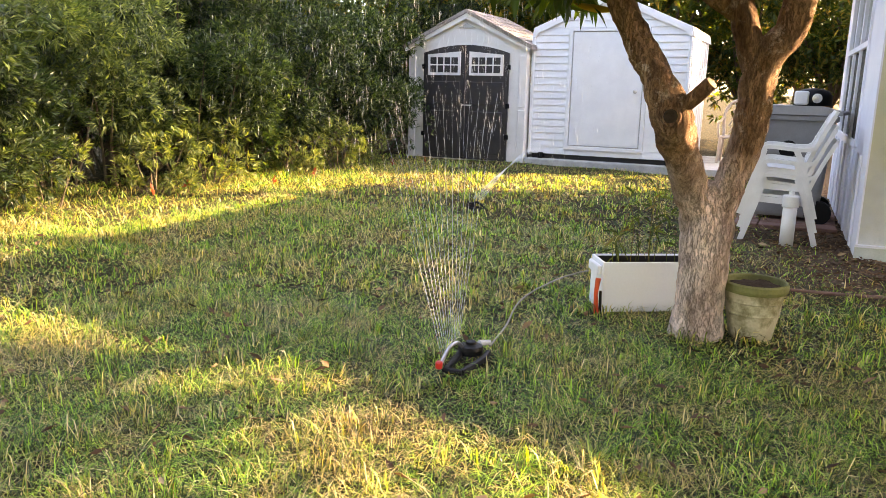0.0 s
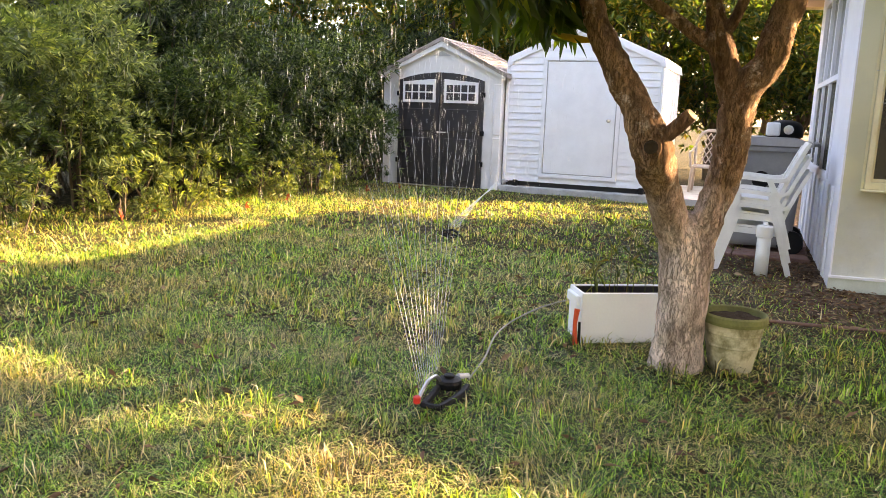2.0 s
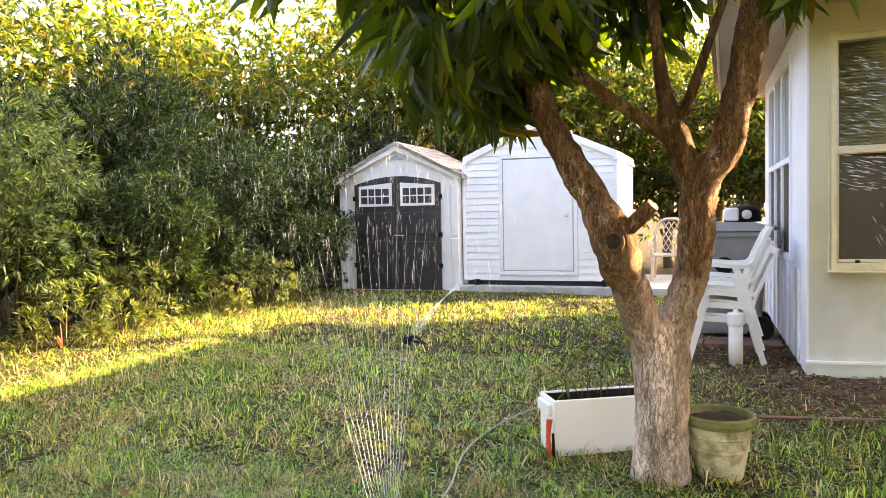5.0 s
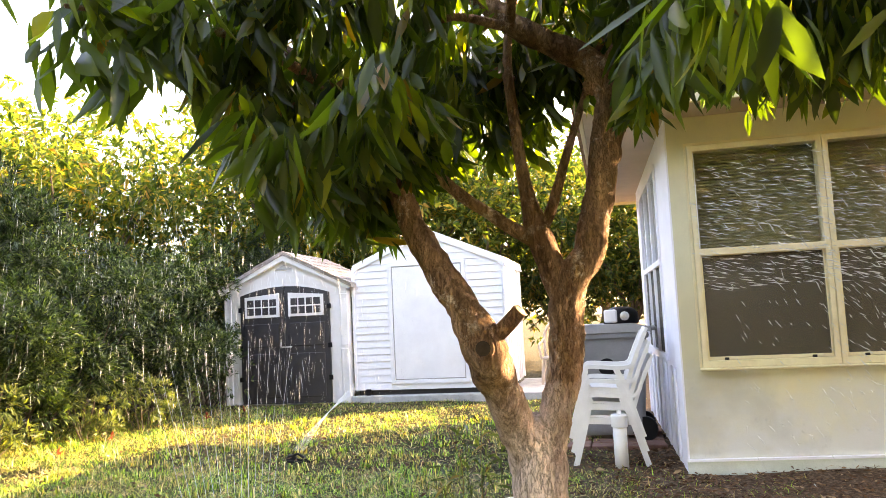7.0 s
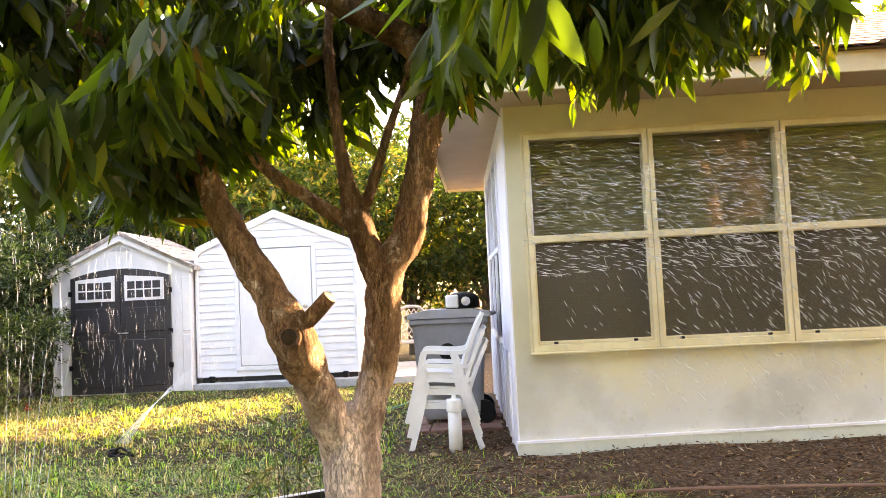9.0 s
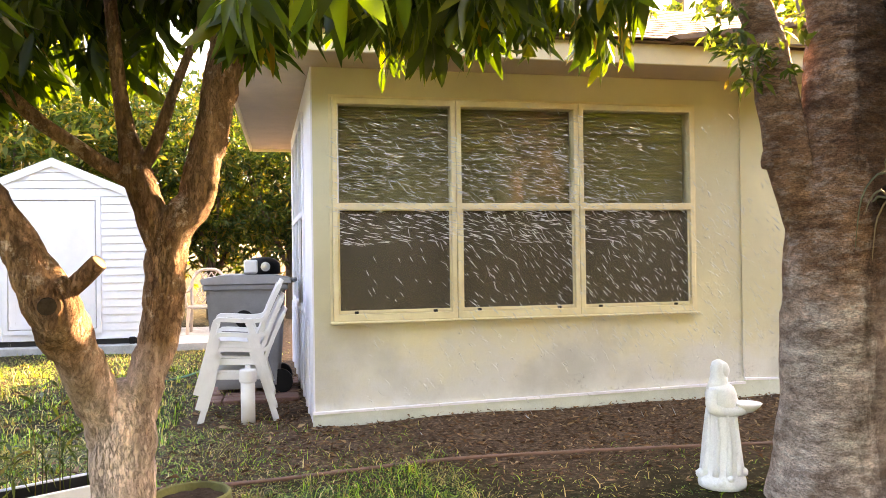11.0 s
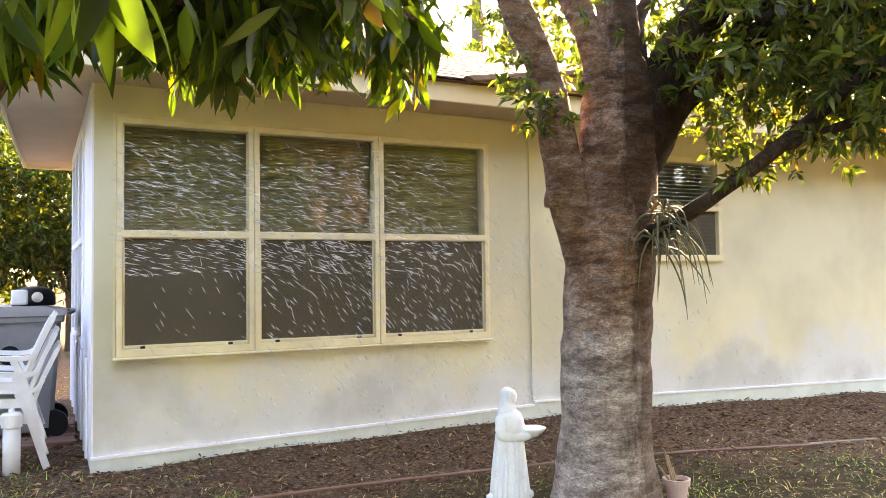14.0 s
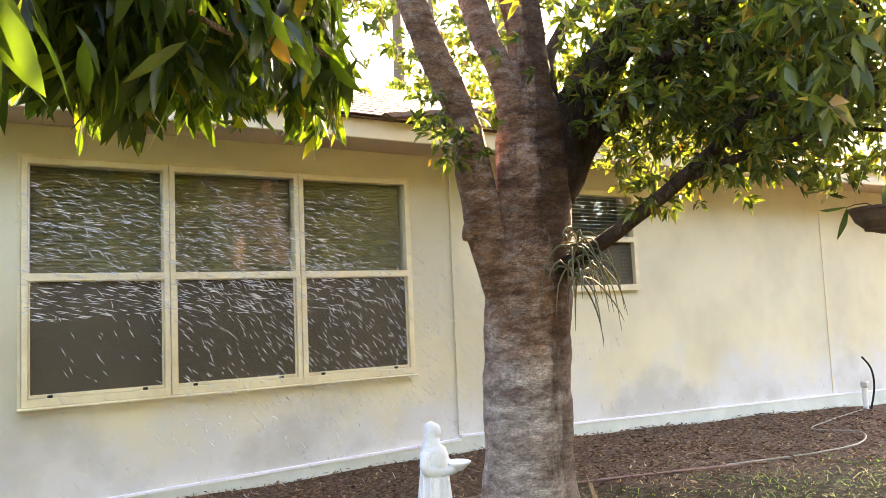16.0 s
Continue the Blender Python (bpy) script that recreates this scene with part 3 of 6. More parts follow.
# ---- the house ----
def panel_bm(us, zs, holes, a, b, bevel=0.0, along="x"):
    """One slab from a to b in depth, cut into cells by us and zs, with the named cells left open."""
    bm = bmesh.new()
    held = {}

    def vert(i, d, k):
        if (i, d, k) not in held:
            held[i, d, k] = bm.verts.new((us[i], (a, b)[d], zs[k]) if along == "x" else ((a, b)[d], us[i], zs[k]))
        return held[i, d, k]

    def solid(i, k):
        return 0 <= i < len(us) - 1 and 0 <= k < len(zs) - 1 and (i, k) not in holes
    for i in range(len(us) - 1):
        for k in range(len(zs) - 1):
            if not solid(i, k):
                continue
            bm.faces.new([vert(i, 0, k), vert(i + 1, 0, k), vert(i + 1, 0, k + 1), vert(i, 0, k + 1)])
            bm.faces.new([vert(i, 1, k + 1), vert(i + 1, 1, k + 1), vert(i + 1, 1, k), vert(i, 1, k)])
            for di, dk, e in ((-1, 0, ((i, k), (i, k + 1))), (1, 0, ((i + 1, k), (i + 1, k + 1))), (0, -1, ((i, k), (i + 1, k))), (0, 1, ((i, k + 1), (i + 1, k + 1)))):
                if not solid(i + di, k + dk):
                    (p, q), (r, t) = e
                    bm.faces.new([vert(p, 0, q), vert(r, 0, t), vert(r, 1, t), vert(p, 1, q)])
    bmesh.ops.recalc_face_normals(bm, faces=bm.faces)
    if bevel:
        bmesh.ops.bevel(bm, geom=[e for e in bm.edges if e.calc_face_angle(0) > 0.5], offset=bevel, segments=1, affect="EDGES")
    return bm


def frame_bm(x0, x1, z0, z1, y0, y1, side, top, bottom, rail=None, rail_w=0.05):
    us = [x0, x0 + side, x1 - side, x1]
    if rail:
        return panel_bm(us, [z0, z0 + bottom, rail - rail_w / 2, rail + rail_w / 2, z1 - top, z1], {(1, 1), (1, 3)}, y0, y1, 0.004)
    return panel_bm(us, [z0, z0 + bottom, z1 - top, z1], {(1, 1)}, y0, y1, 0.003 if bottom > 0.01 else 0.0)


def slats_bm(x0, x1, z0, z1, y, pitch, tilt, depth=0.024):
    bm = bmesh.new()
    z = z0
    while z < z1:
        q = Matrix.LocRotScale(((x0 + x1) / 2, y, z), Euler((radians(tilt), 0, 0)), (x1 - x0, depth, 0.0012))
        bmesh.ops.create_cube(bm, size=1.0, matrix=q)
        z += pitch
    return bm


def build_house():
    H = thing("house", "single-storey beige stucco house with cream windows and brown shingle roof", "house")
    y0, y1, top = 6.105, 6.305, 2.497
    bm = panel_bm([0.69, 0.84, 3.555, 5.22, 6.11, 14.0], [-0.4, 0.74, 1.35, 2.26, 2.28, top], {(1, 1), (1, 2), (3, 2), (3, 3)}, y0, y1)
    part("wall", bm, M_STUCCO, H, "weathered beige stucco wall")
    part("wall", boxes(((0.75, 9.6, -0.3), (14.0, 9.8, top))), M_STUCCO, H)
    part("wall", boxes(((13.8, y1, -0.5), (14.0, 9.6, top))), M_STUCCO, H)
    # band along the foot of the wall, with a thin moulding
    part("baseboard", prism([(0.672, -0.3), (3.985, -0.3), (3.985, 0.146), (0.672, 0.085)], "y", 6.078, 6.104), M_BAND, H, "pale green painted band")
    part("baseboard", prism([(3.989, -0.3), (13.9, -0.7), (13.9, -0.12), (9.3, 0.02), (3.989, 0.172)], "y", 6.085, 6.104), M_BAND, H, "pale green painted band")
    part("moulding", prism([(0.67, 0.086), (3.984, 0.147), (3.984, 0.163), (0.67, 0.102)], "y", 6.068, 6.104), M_PAINT, H)
    part("moulding", prism([(3.989, 0.173), (9.3, 0.021), (13.9, -0.119), (13.9, -0.105), (9.3, 0.035), (3.989, 0.189)], "y", 6.076, 6.104), M_PAINT, H)
    part("batten", boxes(((3.979, 6.09, 0.19), (3.993, 6.104, 2.49))), M_STUCCO, H)
    part("batten", boxes(((9.235, 6.096, 0.05), (9.25, 6.104, 2.49))), M_FRAME, H)
    # three double-hung windows in one opening
    cuts = (0.82, 1.705, 2.637, 3.575)
    for k in range(3):
        a, b = cuts[k] + 0.002, cuts[k + 1] - 0.002
        w = part("window", frame_bm(a, b, 0.722, 2.285, 6.07, 6.17, 0.036, 0.045, 0.05, 1.522, 0.05), M_FRAME, H, "cream-painted double-hung window with closed blind")
        part("sash", frame_bm(a + 0.038, b - 0.038, 0.774, 1.503, 6.092, 6.14, 0.012, 0.01, 0.022), M_FRAME, w)
        part("pane", boxes(((a + 0.035, 6.125, 1.55), (b - 0.035, 6.130, 2.242))), M_GLASS, w).visible_shadow = False
        part("pane", boxes(((a + 0.049, 6.112, 0.795), (b - 0.049, 6.117, 1.495))), M_GLASS, w).visible_shadow = False
        part("insect_screen", boxes(((a + 0.048, 6.098, 0.794), (b - 0.048, 6.099, 1.496))), M_SCREEN, w, "grey insect screen")
        part("blind", slats_bm(a + 0.03, b - 0.03, 0.76, 2.26, 6.20, 0.022, 62), M_BLIND, w, "closed grey-brown slatted blind")
        for lx in (a + 0.16, b - 0.16):
            part("latch", boxes(((lx - 0.015, 6.078, 0.7725), (lx + 0.015, 6.092, 0.79)), bevel=0.003), M_BLACK, w, "small black latch")
    part("sill", boxes(((0.80, 6.05, 0.704), (3.597, 6.104, 0.721)), bevel=0.006), M_FRAME, H)
    part("casing", frame_bm(0.802, 3.594, 0.723, 2.305, 6.090, 6.104, 0.016, 0.018, 0.001), M_FRAME, H)
    # smaller window with an open blind
    w = part("window", frame_bm(5.19, 6.14, 1.33, 2.30, 6.07, 6.17, 0.055, 0.055, 0.06, 1.826, 0.05), M_FRAME, H, "small cream window with open black-looking blind")
    part("pane", boxes(((5.24, 6.125, 1.39), (6.09, 6.13, 2.25))), M_GLASS, w).visible_shadow = False
    part("insect_screen", boxes(((5.246, 6.112, 1.391), (6.084, 6.113, 1.80))), M_SCREEN, w, "dark insect screen")
    part("blind", slats_bm(5.25, 6.08, 1.4, 2.25, 6.15, 0.036, 40, 0.013), M_PLASTIC, w, "half-open slatted blind")
    # white side wall with a three-light window
    side = pose(0.69, 6.105, 0, 0, 0, 1.72)
    L = 3.5
    bm = panel_bm([0.002, 0.93, 2.85, L], [0.0, 0.76, 2.31, top], {(1, 1)}, -0.012, 0.18, along="y")
    part("wall", bm, M_PAINT, H, "white-painted side wall").matrix_basis = side
    for yy in (0.35, 0.62, 1.05, 1.45, 1.9, 2.3, 2.75, 3.2):
        part("batten", boxes(((-0.03, yy, 0.02), (-0.0125, yy + 0.05, 0.70)), bevel=0.005), M_PAINT, H).matrix_basis = side
    w = part("window", panel_bm([0.90, 0.95, 1.555, 1.60, 2.19, 2.235, 2.83, 2.88], [0.72, 0.77, 1.505, 1.555, 2.30, 2.35], {(i, k) for i in (1, 3, 5) for k in (1, 3)}, -0.03, 0.06, 0.004, "y"), M_PAINT, H, "white window of six lights")
    w.matrix_basis = side
    for a, b in ((0.95, 1.555), (1.60, 2.19), (2.235, 2.83)):
        part("pane", boxes(((0.0, a, 1.555), (0.005, b, 2.30))), M_GLASS, w).visible_shadow = False
        part("pane", boxes(((0.012, a, 0.77), (0.017, b, 1.505))), M_GLASS, w).visible_shadow = False
        part("insect_screen", boxes(((-0.006, a, 0.77), (-0.005, b, 1.505))), M_SCREEN, w, "dark insect screen")
    # added sheet: the room's darkness behind the panes, put into its colour
    part("dark_backing", boxes(((0.55, 0.75, 0.4), (0.60, 3.1, 2.45))), M_ROOM_SHADE, H, "added dark sheet for the room's shade behind the panes").matrix_basis = side
    # eaves and roof
    part("soffit", boxes(((0.12, 5.6, 2.5), (14.3, 10.3, 2.52))), M_SOFFIT, H, "tan boarded soffit")
    part("fascia", boxes(((0.10, 5.57, 2.468), (14.3, 5.598, 2.608)), bevel=0.004), M_FASCIA, H, "cream fascia board")
    part("fascia", boxes(((0.09, 5.60, 2.468), (0.118, 10.3, 2.608)), bevel=0.004), M_FASCIA, H)
    part("fascia", boxes(((0.12, 10.302, 2.468), (14.3, 10.33, 2.608)), bevel=0.004), M_FASCIA, H)
    e0, e1, f0, f1, zr = 0.04, 14.4, 5.52, 10.38, 3.66
    bm = bmesh.new()
    low = [bm.verts.new(p) for p in ((e0, f0, 2.612), (e1, f0, 2.612), (e1, f1, 2.612), (e0, f1, 2.612))]
    ra, rb = bm.verts.new((2.5, 7.95, zr)), bm.verts.new((e1, 7.95, zr))
    for fc in ((low[0], low[1], rb, ra), (low[1], low[2], rb), (low[2], low[3], ra, rb), (low[3], low[0], ra), (low[0], low[3], low[2], low[1])):
        bm.faces.new(fc)
    roof = part("roof", bm, M_SHINGLE, H, "brown asphalt shingle roof")
    rng = random.Random(4)
    slope = math.atan2(zr - 2.612, 7.95 - f0)
    bm = bmesh.new()
    for r in range(15):
        s = r * 0.16
        for c in range(34):
            x = 0.3 + s * 0.98 + c * 0.2 + (0.1 if r % 2 else 0) + rng.uniform(-0.008, 0.008)
            if x > 7:
                continue
            y, z = f0 - 0.01 + math.cos(slope) * (s + 0.08), 2.617 + math.sin(slope) * (s + 0.08) + 0.009
            bmesh.ops.create_cube(bm, size=1.0, matrix=Matrix.LocRotScale((x, y, z), Euler((slope - 0.03, 0, 0)), (0.195, 0.17, 0.008)))
    tagged(part("shingles", bm, M_SHINGLE, roof), kind="stuff")
    # low gable over the middle of the front
    gable = part("gable", prism([(3.16, 2.612), (7.6, 2.612), (5.38, 2.94)], "y", 5.53, 5.56), M_FASCIA, H, "cream gable board")
    for s in (-1, 1):
        part("gable_roof", prism([(5.38, 2.945), (5.38, 2.98), (5.38 + s * 2.32, 2.632), (5.38 + s * 2.26, 2.606)], "y", 5.44, 6.6), M_SHINGLE, gable, "brown shingle gable slope")
    # tap and short riser by the wall
    T = thing("garden_tap", "short pale pipe with tap and black hose by the wall", "tap")
    gx, gy = 9.55, 5.9
    part("pipe", tube([(gx, gy, -0.25), (gx, gy, 0.12)], [0.03, 0.03], 10), M_PLASTIC, T)
    part("hose", tube([(gx + 0.02, gy - 0.04, -0.18), (gx + 0.12, gy - 0.05, 0.1), (gx + 0.1, gy - 0.04, 0.32), (gx - 0.05, gy - 0.03, 0.46)], [0.012] * 4, 8), M_BLACK, T)
    part("tap", boxes(((gx - 0.04, gy - 0.05, 0.10), (gx + 0.04, gy + 0.03, 0.17)), bevel=0.01), M_METAL, T)


# ---- the sheds ----
def build_dark_shed():
    S = thing("garden_shed", "cream resin garden shed with dark double doors", "shed", (-4.475, 10.93, 0))
    S.scale = (1.035, 1.0, 1.02)
    hw, ze, zp, dp = 0.925, 1.63, 2.09, 1.7
    part("body", prism([(-hw, 0.0), (hw, 0.0), (hw, ze), (0, zp), (-hw, ze)], "y", 0.0, dp), M_TAN, S)
    # corner boards with ledges
    for s in (-1, 1):
        part("corner_board", boxes(((s * hw - 0.10 if s > 0 else s * hw - 0.012, -0.018, 0.0), (s * hw + 0.012 if s > 0 else s * hw + 0.10, 0.03, 0.78)),
                                   ((s * hw - 0.10 if s > 0 else s * hw - 0.012, -0.018, 0.82), (s * hw + 0.012 if s > 0 else s * hw + 0.10, 0.03, 1.55)), bevel=0.008), M_TAN, S)
        part("side_board", boxes(*[((s * hw - 0.01, 0.2 + 0.3 * k, 0.02), (s * hw + 0.012, 0.22 + 0.3 * k, 1.5)) for k in range(5)]), M_DARK, S)
    # gable trim and vent
    for s in (-1, 1):
        part("gable_trim", prism([(s * (hw + 0.06), ze - 0.02), (s * (hw + 0.06), ze + 0.03), (0, zp + 0.055), (0, zp - 0.02)], "y", -0.06, 0.012), M_TAN, S)
    part("vent", prism([(-0.14, 1.97 - 0.03), (0.14, 1.94), (0.0, 2.01)], "y", -0.012, 0.01), M_BOARD, S)
    # roof of two slopes with shingle courses
    for s in (-1, 1):
        r = part("roof", prism([(s * (hw + 0.10), ze + 0.0), (s * (hw + 0.10), ze + 0.045), (0, zp + 0.105), (0, zp + 0.06)], "y", -0.075, dp + 0.08), M_SHEDROOF, S, "brown-grey moulded shingle roof")
        rng = random.Random(7 + s)
        ang = math.atan2(zp - ze + 0.06, hw + 0.10)
        Ls = math.hypot(hw + 0.1, zp - ze + 0.06)
        for i in range(7):
            for j in range(7):
                d = (i + 0.5) / 7 * Ls
                m = Matrix.LocRotScale((s * (hw + 0.10 - d * math.cos(ang)), 0.04 + j * 0.25 + rng.uniform(-0.03, 0.03), ze + 0.055 + d * math.sin(ang)), Euler((0, s * (ang - 0.05), 0)), (Ls / 7 * 0.98, 0.24, 0.012))
                bm = bmesh.new()
                bmesh.ops.create_cube(bm, size=1.0, matrix=m)
                part("shingle", bm, M_SHEDROOF, r)
    # two doors with an arched head
    dw = 0.675
    for s in (-1, 1):
        arch = [(s * 0.008, 0.03), (s * dw, 0.03)] + [(s * dw * (1 - k / 8), 1.585 + 0.115 * (1 - (1 - k / 8) ** 2)) for k in range(9)]
        arch[-1] = (s * 0.008, arch[-1][1])
        d = part("door", prism(arch, "y", -0.035, -0.002), M_DARK, S, "dark brown resin door")
        # raised rails and panels
        part("panel", boxes(((min(s * 0.08, s * 0.60), -0.048, 0.12), (max(s * 0.08, s * 0.60), -0.034, 0.74)), bevel=0.006), M_DARK, d)
        part("panel", boxes(((min(s * 0.08, s * 0.60), -0.048, 0.84), (max(s * 0.08, s * 0.60), -0.034, 1.17)), bevel=0.006), M_DARK, d)
        a, b = sorted((s * 0.07, s * 0.595))
        o = 0.055
        topz = (1.605, 1.56) if s > 0 else (1.56, 1.605)
        w = part("window", prism([(a, 1.262), (b, 1.262), (b, topz[1]), (a, topz[0])], "y", -0.058, -0.033), M_TAN, d, "white-framed shed window")
        part("pane", boxes(((a + 0.04, -0.062, 1.30), (b - 0.04, -0.0585, 1.52))), M_DARK, w, "dark pane")
        part("muntin", boxes(*[((a + 0.04 + (b - a - 0.08) * k / 4 - 0.008, -0.068, 1.30), (a + 0.04 + (b - a - 0.08) * k / 4 + 0.008, -0.0625, 1.52)) for k in (1, 2, 3)],
                             ((a + 0.04, -0.0675, 1.402), (b - 0.04, -0.0626, 1.419))), M_TAN, w)
        for hz in (0.35, 0.8, 1.35):
            part("hinge", boxes(((s * dw - 0.03, -0.045, hz), (s * dw + 0.03, -0.034, hz + 0.07)), bevel=0.004), M_BLACK, d)
    part("handle", tube([(-0.02, -0.04, 0.83), (-0.02, -0.075, 0.83), (0.10, -0.075, 0.83), (0.10, -0.04, 0.83)], [0.008] * 4, 8, 0.02), M_METAL, S, "steel latch handle")


def build_white_shed():
    S = thing("garden_shed", "white resin garden shed with lapped siding and plain door", "shed", (-2.353, 11.09, 0))
    hw, z0, ze, zp, dp = 1.11, 0.17, 1.93, 2.40, 1.9
    out = [(-hw, z0), (hw, z0), (hw, ze - 0.06), (hw - 0.05, ze + 0.03), (0.0, zp), (-hw + 0.05, ze + 0.03), (-hw, ze - 0.06)]
    part("body", prism(out, "y", 0.0, dp), M_SIDING, S)
    dl, dr, dz0, dz1 = -0.515, 0.50, 0.31, 1.925

    def half(z):
        return hw if z < ze - 0.06 else (hw - 0.05) * (zp - z) / (zp - ze - 0.03) - 0.01
    z, i = z0 + 0.01, 0
    while z < zp - 0.08:
        h = half(z + 0.05)
        spans = [(-h + 0.012, h - 0.012)] if z > dz1 - 0.02 else [(-h + 0.012, dl - 0.07), (dr + 0.07, h - 0.012)]
        for a, b in spans:
            if b - a > 0.05:
                part("siding_plank", prism([(-0.018, z), (0.002, z), (0.002, z + 0.095), (-0.004, z + 0.095)], "x", a, b), M_SIDING, S)
        z += 0.1
    for s in (-1, 1):
        part("corner_board", boxes(((s * hw - 0.03, -0.026, z0), (s * hw + 0.02, 0.05, ze - 0.06)), bevel=0.012), M_SIDING, S)
        part("gable_trim", prism([(s * (hw + 0.02), ze - 0.08), (s * (hw - 0.03), ze + 0.045), (0, zp + 0.03), (0, zp - 0.045), (s * (hw - 0.07), ze - 0.02), (s * (hw - 0.03), ze - 0.08)], "y", -0.045, 0.012), M_SIDING, S)
        part("roof", prism([(s * (hw + 0.03), ze - 0.08), (s * (hw + 0.0), ze + 0.05), (0, zp + 0.06), (0, zp + 0.031), (s * (hw - 0.03), ze + 0.03), (s * (hw + 0.01), ze - 0.08)], "y", -0.03, dp + 0.05), M_SIDING, S, "white ribbed roof panel")
        part("side_rib", boxes(*[((s * hw - 0.01, 0.15 + 0.22 * k, z0), (s * hw + 0.02, 0.19 + 0.22 * k, ze - 0.1)) for k in range(8)]), M_SIDING, S)
    part("door_frame", frame_bm(dl - 0.065, dr + 0.065, dz0 - 0.06, dz1 + 0.05, -0.03, 0.0, 0.055, 0.045, 0.055), M_SIDING, S)
    part("door_reveal", boxes(((dl - 0.012, -0.008, dz0 - 0.006), (dr + 0.012, -0.001, dz1 + 0.006))), M_BOARD, S)
    d = part("door", boxes(((dl + 0.004, -0.022, dz0 + 0.008), (dr - 0.004, -0.009, dz1 - 0.01)), bevel=0.004), M_SIDING, S, "plain white panel door")
    part("knob", lathe([(0.012, 0), (0.012, 0.03), (0.028, 0.035), (0.03, 0.05), (0.016, 0.062)], 14), M_METAL, d, "round steel knob").matrix_basis = pose(0.415, -0.026, 1.105, 90, 0, 0)
    # the shade under the floor, put in as a black block
    part("gap_shade", boxes(((-hw + 0.02, 0.04, 0.10), (hw - 0.02, dp - 0.02, z0))), M_SHADOWGAP, S, "black block for the shade under the floor")
    for s in (-0.93, 0.93):
        part("foot", boxes(((s - 0.04, -0.05, 0.10), (s + 0.04, 0.03, 0.19)), bevel=0.012), M_BLACK, S, "black corner block")
    P = thing("shed_platform", "low weathered grey board platform under the white shed", "platform")
    part("board", boxes(((-3.50, 10.93, -0.05), (-0.35, 11.07, 0.10)), bevel=0.008), M_BOARD, P)
    for k in range(14):
        part("board", boxes(((-3.46, 11.076 + 0.155 * k, 0.03), (-0.35, 11.076 + 0.155 * k + 0.148, 0.098)), bevel=0.006), M_BOARD, P)


# ---- things by the house ----
def ribbon(pts, y0, y1, thick):
    """A flat moulded bar along a line in the x-z plane, as wide as y0 to y1."""
    line = [q for q, _ in spline([(x, 0, z) for x, z in pts], [1] * len(pts), 0.03)]
    bm = bmesh.new()
    rings = []
    for i, q in enumerate(line):
        d = (line[min(i + 1, len(line) - 1)] - line[max(i - 1, 0)]).normalized()
        n = Vector((-d.z, 0, d.x)) * thick / 2
        rings.append([bm.verts.new(p) for p in ((q + n).xyz + Vector((0, y0, 0)), (q + n) + Vector((0, y1, 0)), (q - n) + Vector((0, y1, 0)), (q - n) + Vector((0, y0, 0)))])
    for a, b in zip(rings, rings[1:]):
        for k in range(4):
            bm.faces.new((a[k], a[(k + 1) % 4], b[(k + 1) % 4], b[k]))
    bm.faces.new(rings[0][::-1])
    bm.faces.new(rings[-1])
    bmesh.ops.recalc_face_normals(bm, faces=bm.faces)
    return bm


def build_chair(label, mat, group=""):
    """A moulded stacking armchair that faces -x, its feet at z 0."""
    C = thing("stacking_chair", label, "chair", group=group)
    w = 0.25
    part("seat", ribbon([(0.02, 0.34), (0.05, 0.365), (0.2, 0.36), (0.36, 0.345)], -w + 0.03, w - 0.03, 0.018), mat, C)
    part("apron", ribbon([(0.02, 0.335), (0.36, 0.32)], w - 0.04, w - 0.02, 0.045), mat, C)
    part("apron", ribbon([(0.02, 0.335), (0.36, 0.32)], -w + 0.02, -w + 0.04, 0.045), mat, C)
    n = 7
    for k in range(n):
        a = -0.2 + 0.4 * k / (n - 1)
        part("back_slat", ribbon([(0.365, 0.37), (0.43, 0.55), (0.515, 0.74 - 0.25 * a * a)], a - 0.017, a + 0.017, 0.012), mat, C)
    part("back_top", ribbon([(0.50, 0.70), (0.53, 0.765), (0.548, 0.80)], -0.2, 0.2, 0.02), mat, C)
    for s in (-1, 1):
        a, b = sorted((s * w, s * (w - 0.05)))
        part("back_frame", ribbon([(0.36, 0.34), (0.44, 0.57), (0.53, 0.77)], min(s * 0.19, s * 0.235), max(s * 0.19, s * 0.235), 0.03), mat, C)
        part("armrest", ribbon([(0.06, 0.46), (0.075, 0.515), (0.13, 0.525), (0.34, 0.51), (0.42, 0.53), (0.45, 0.60)], a, b, 0.03), mat, C)
        part("leg", ribbon([(0.075, 0.50), (0.02, 0.28), (-0.06, 0.0)], a, b, 0.042), mat, C)
        part("leg", ribbon([(0.30, 0.50), (0.36, 0.36), (0.47, 0.0)], a, b, 0.042), mat, C)
    return C


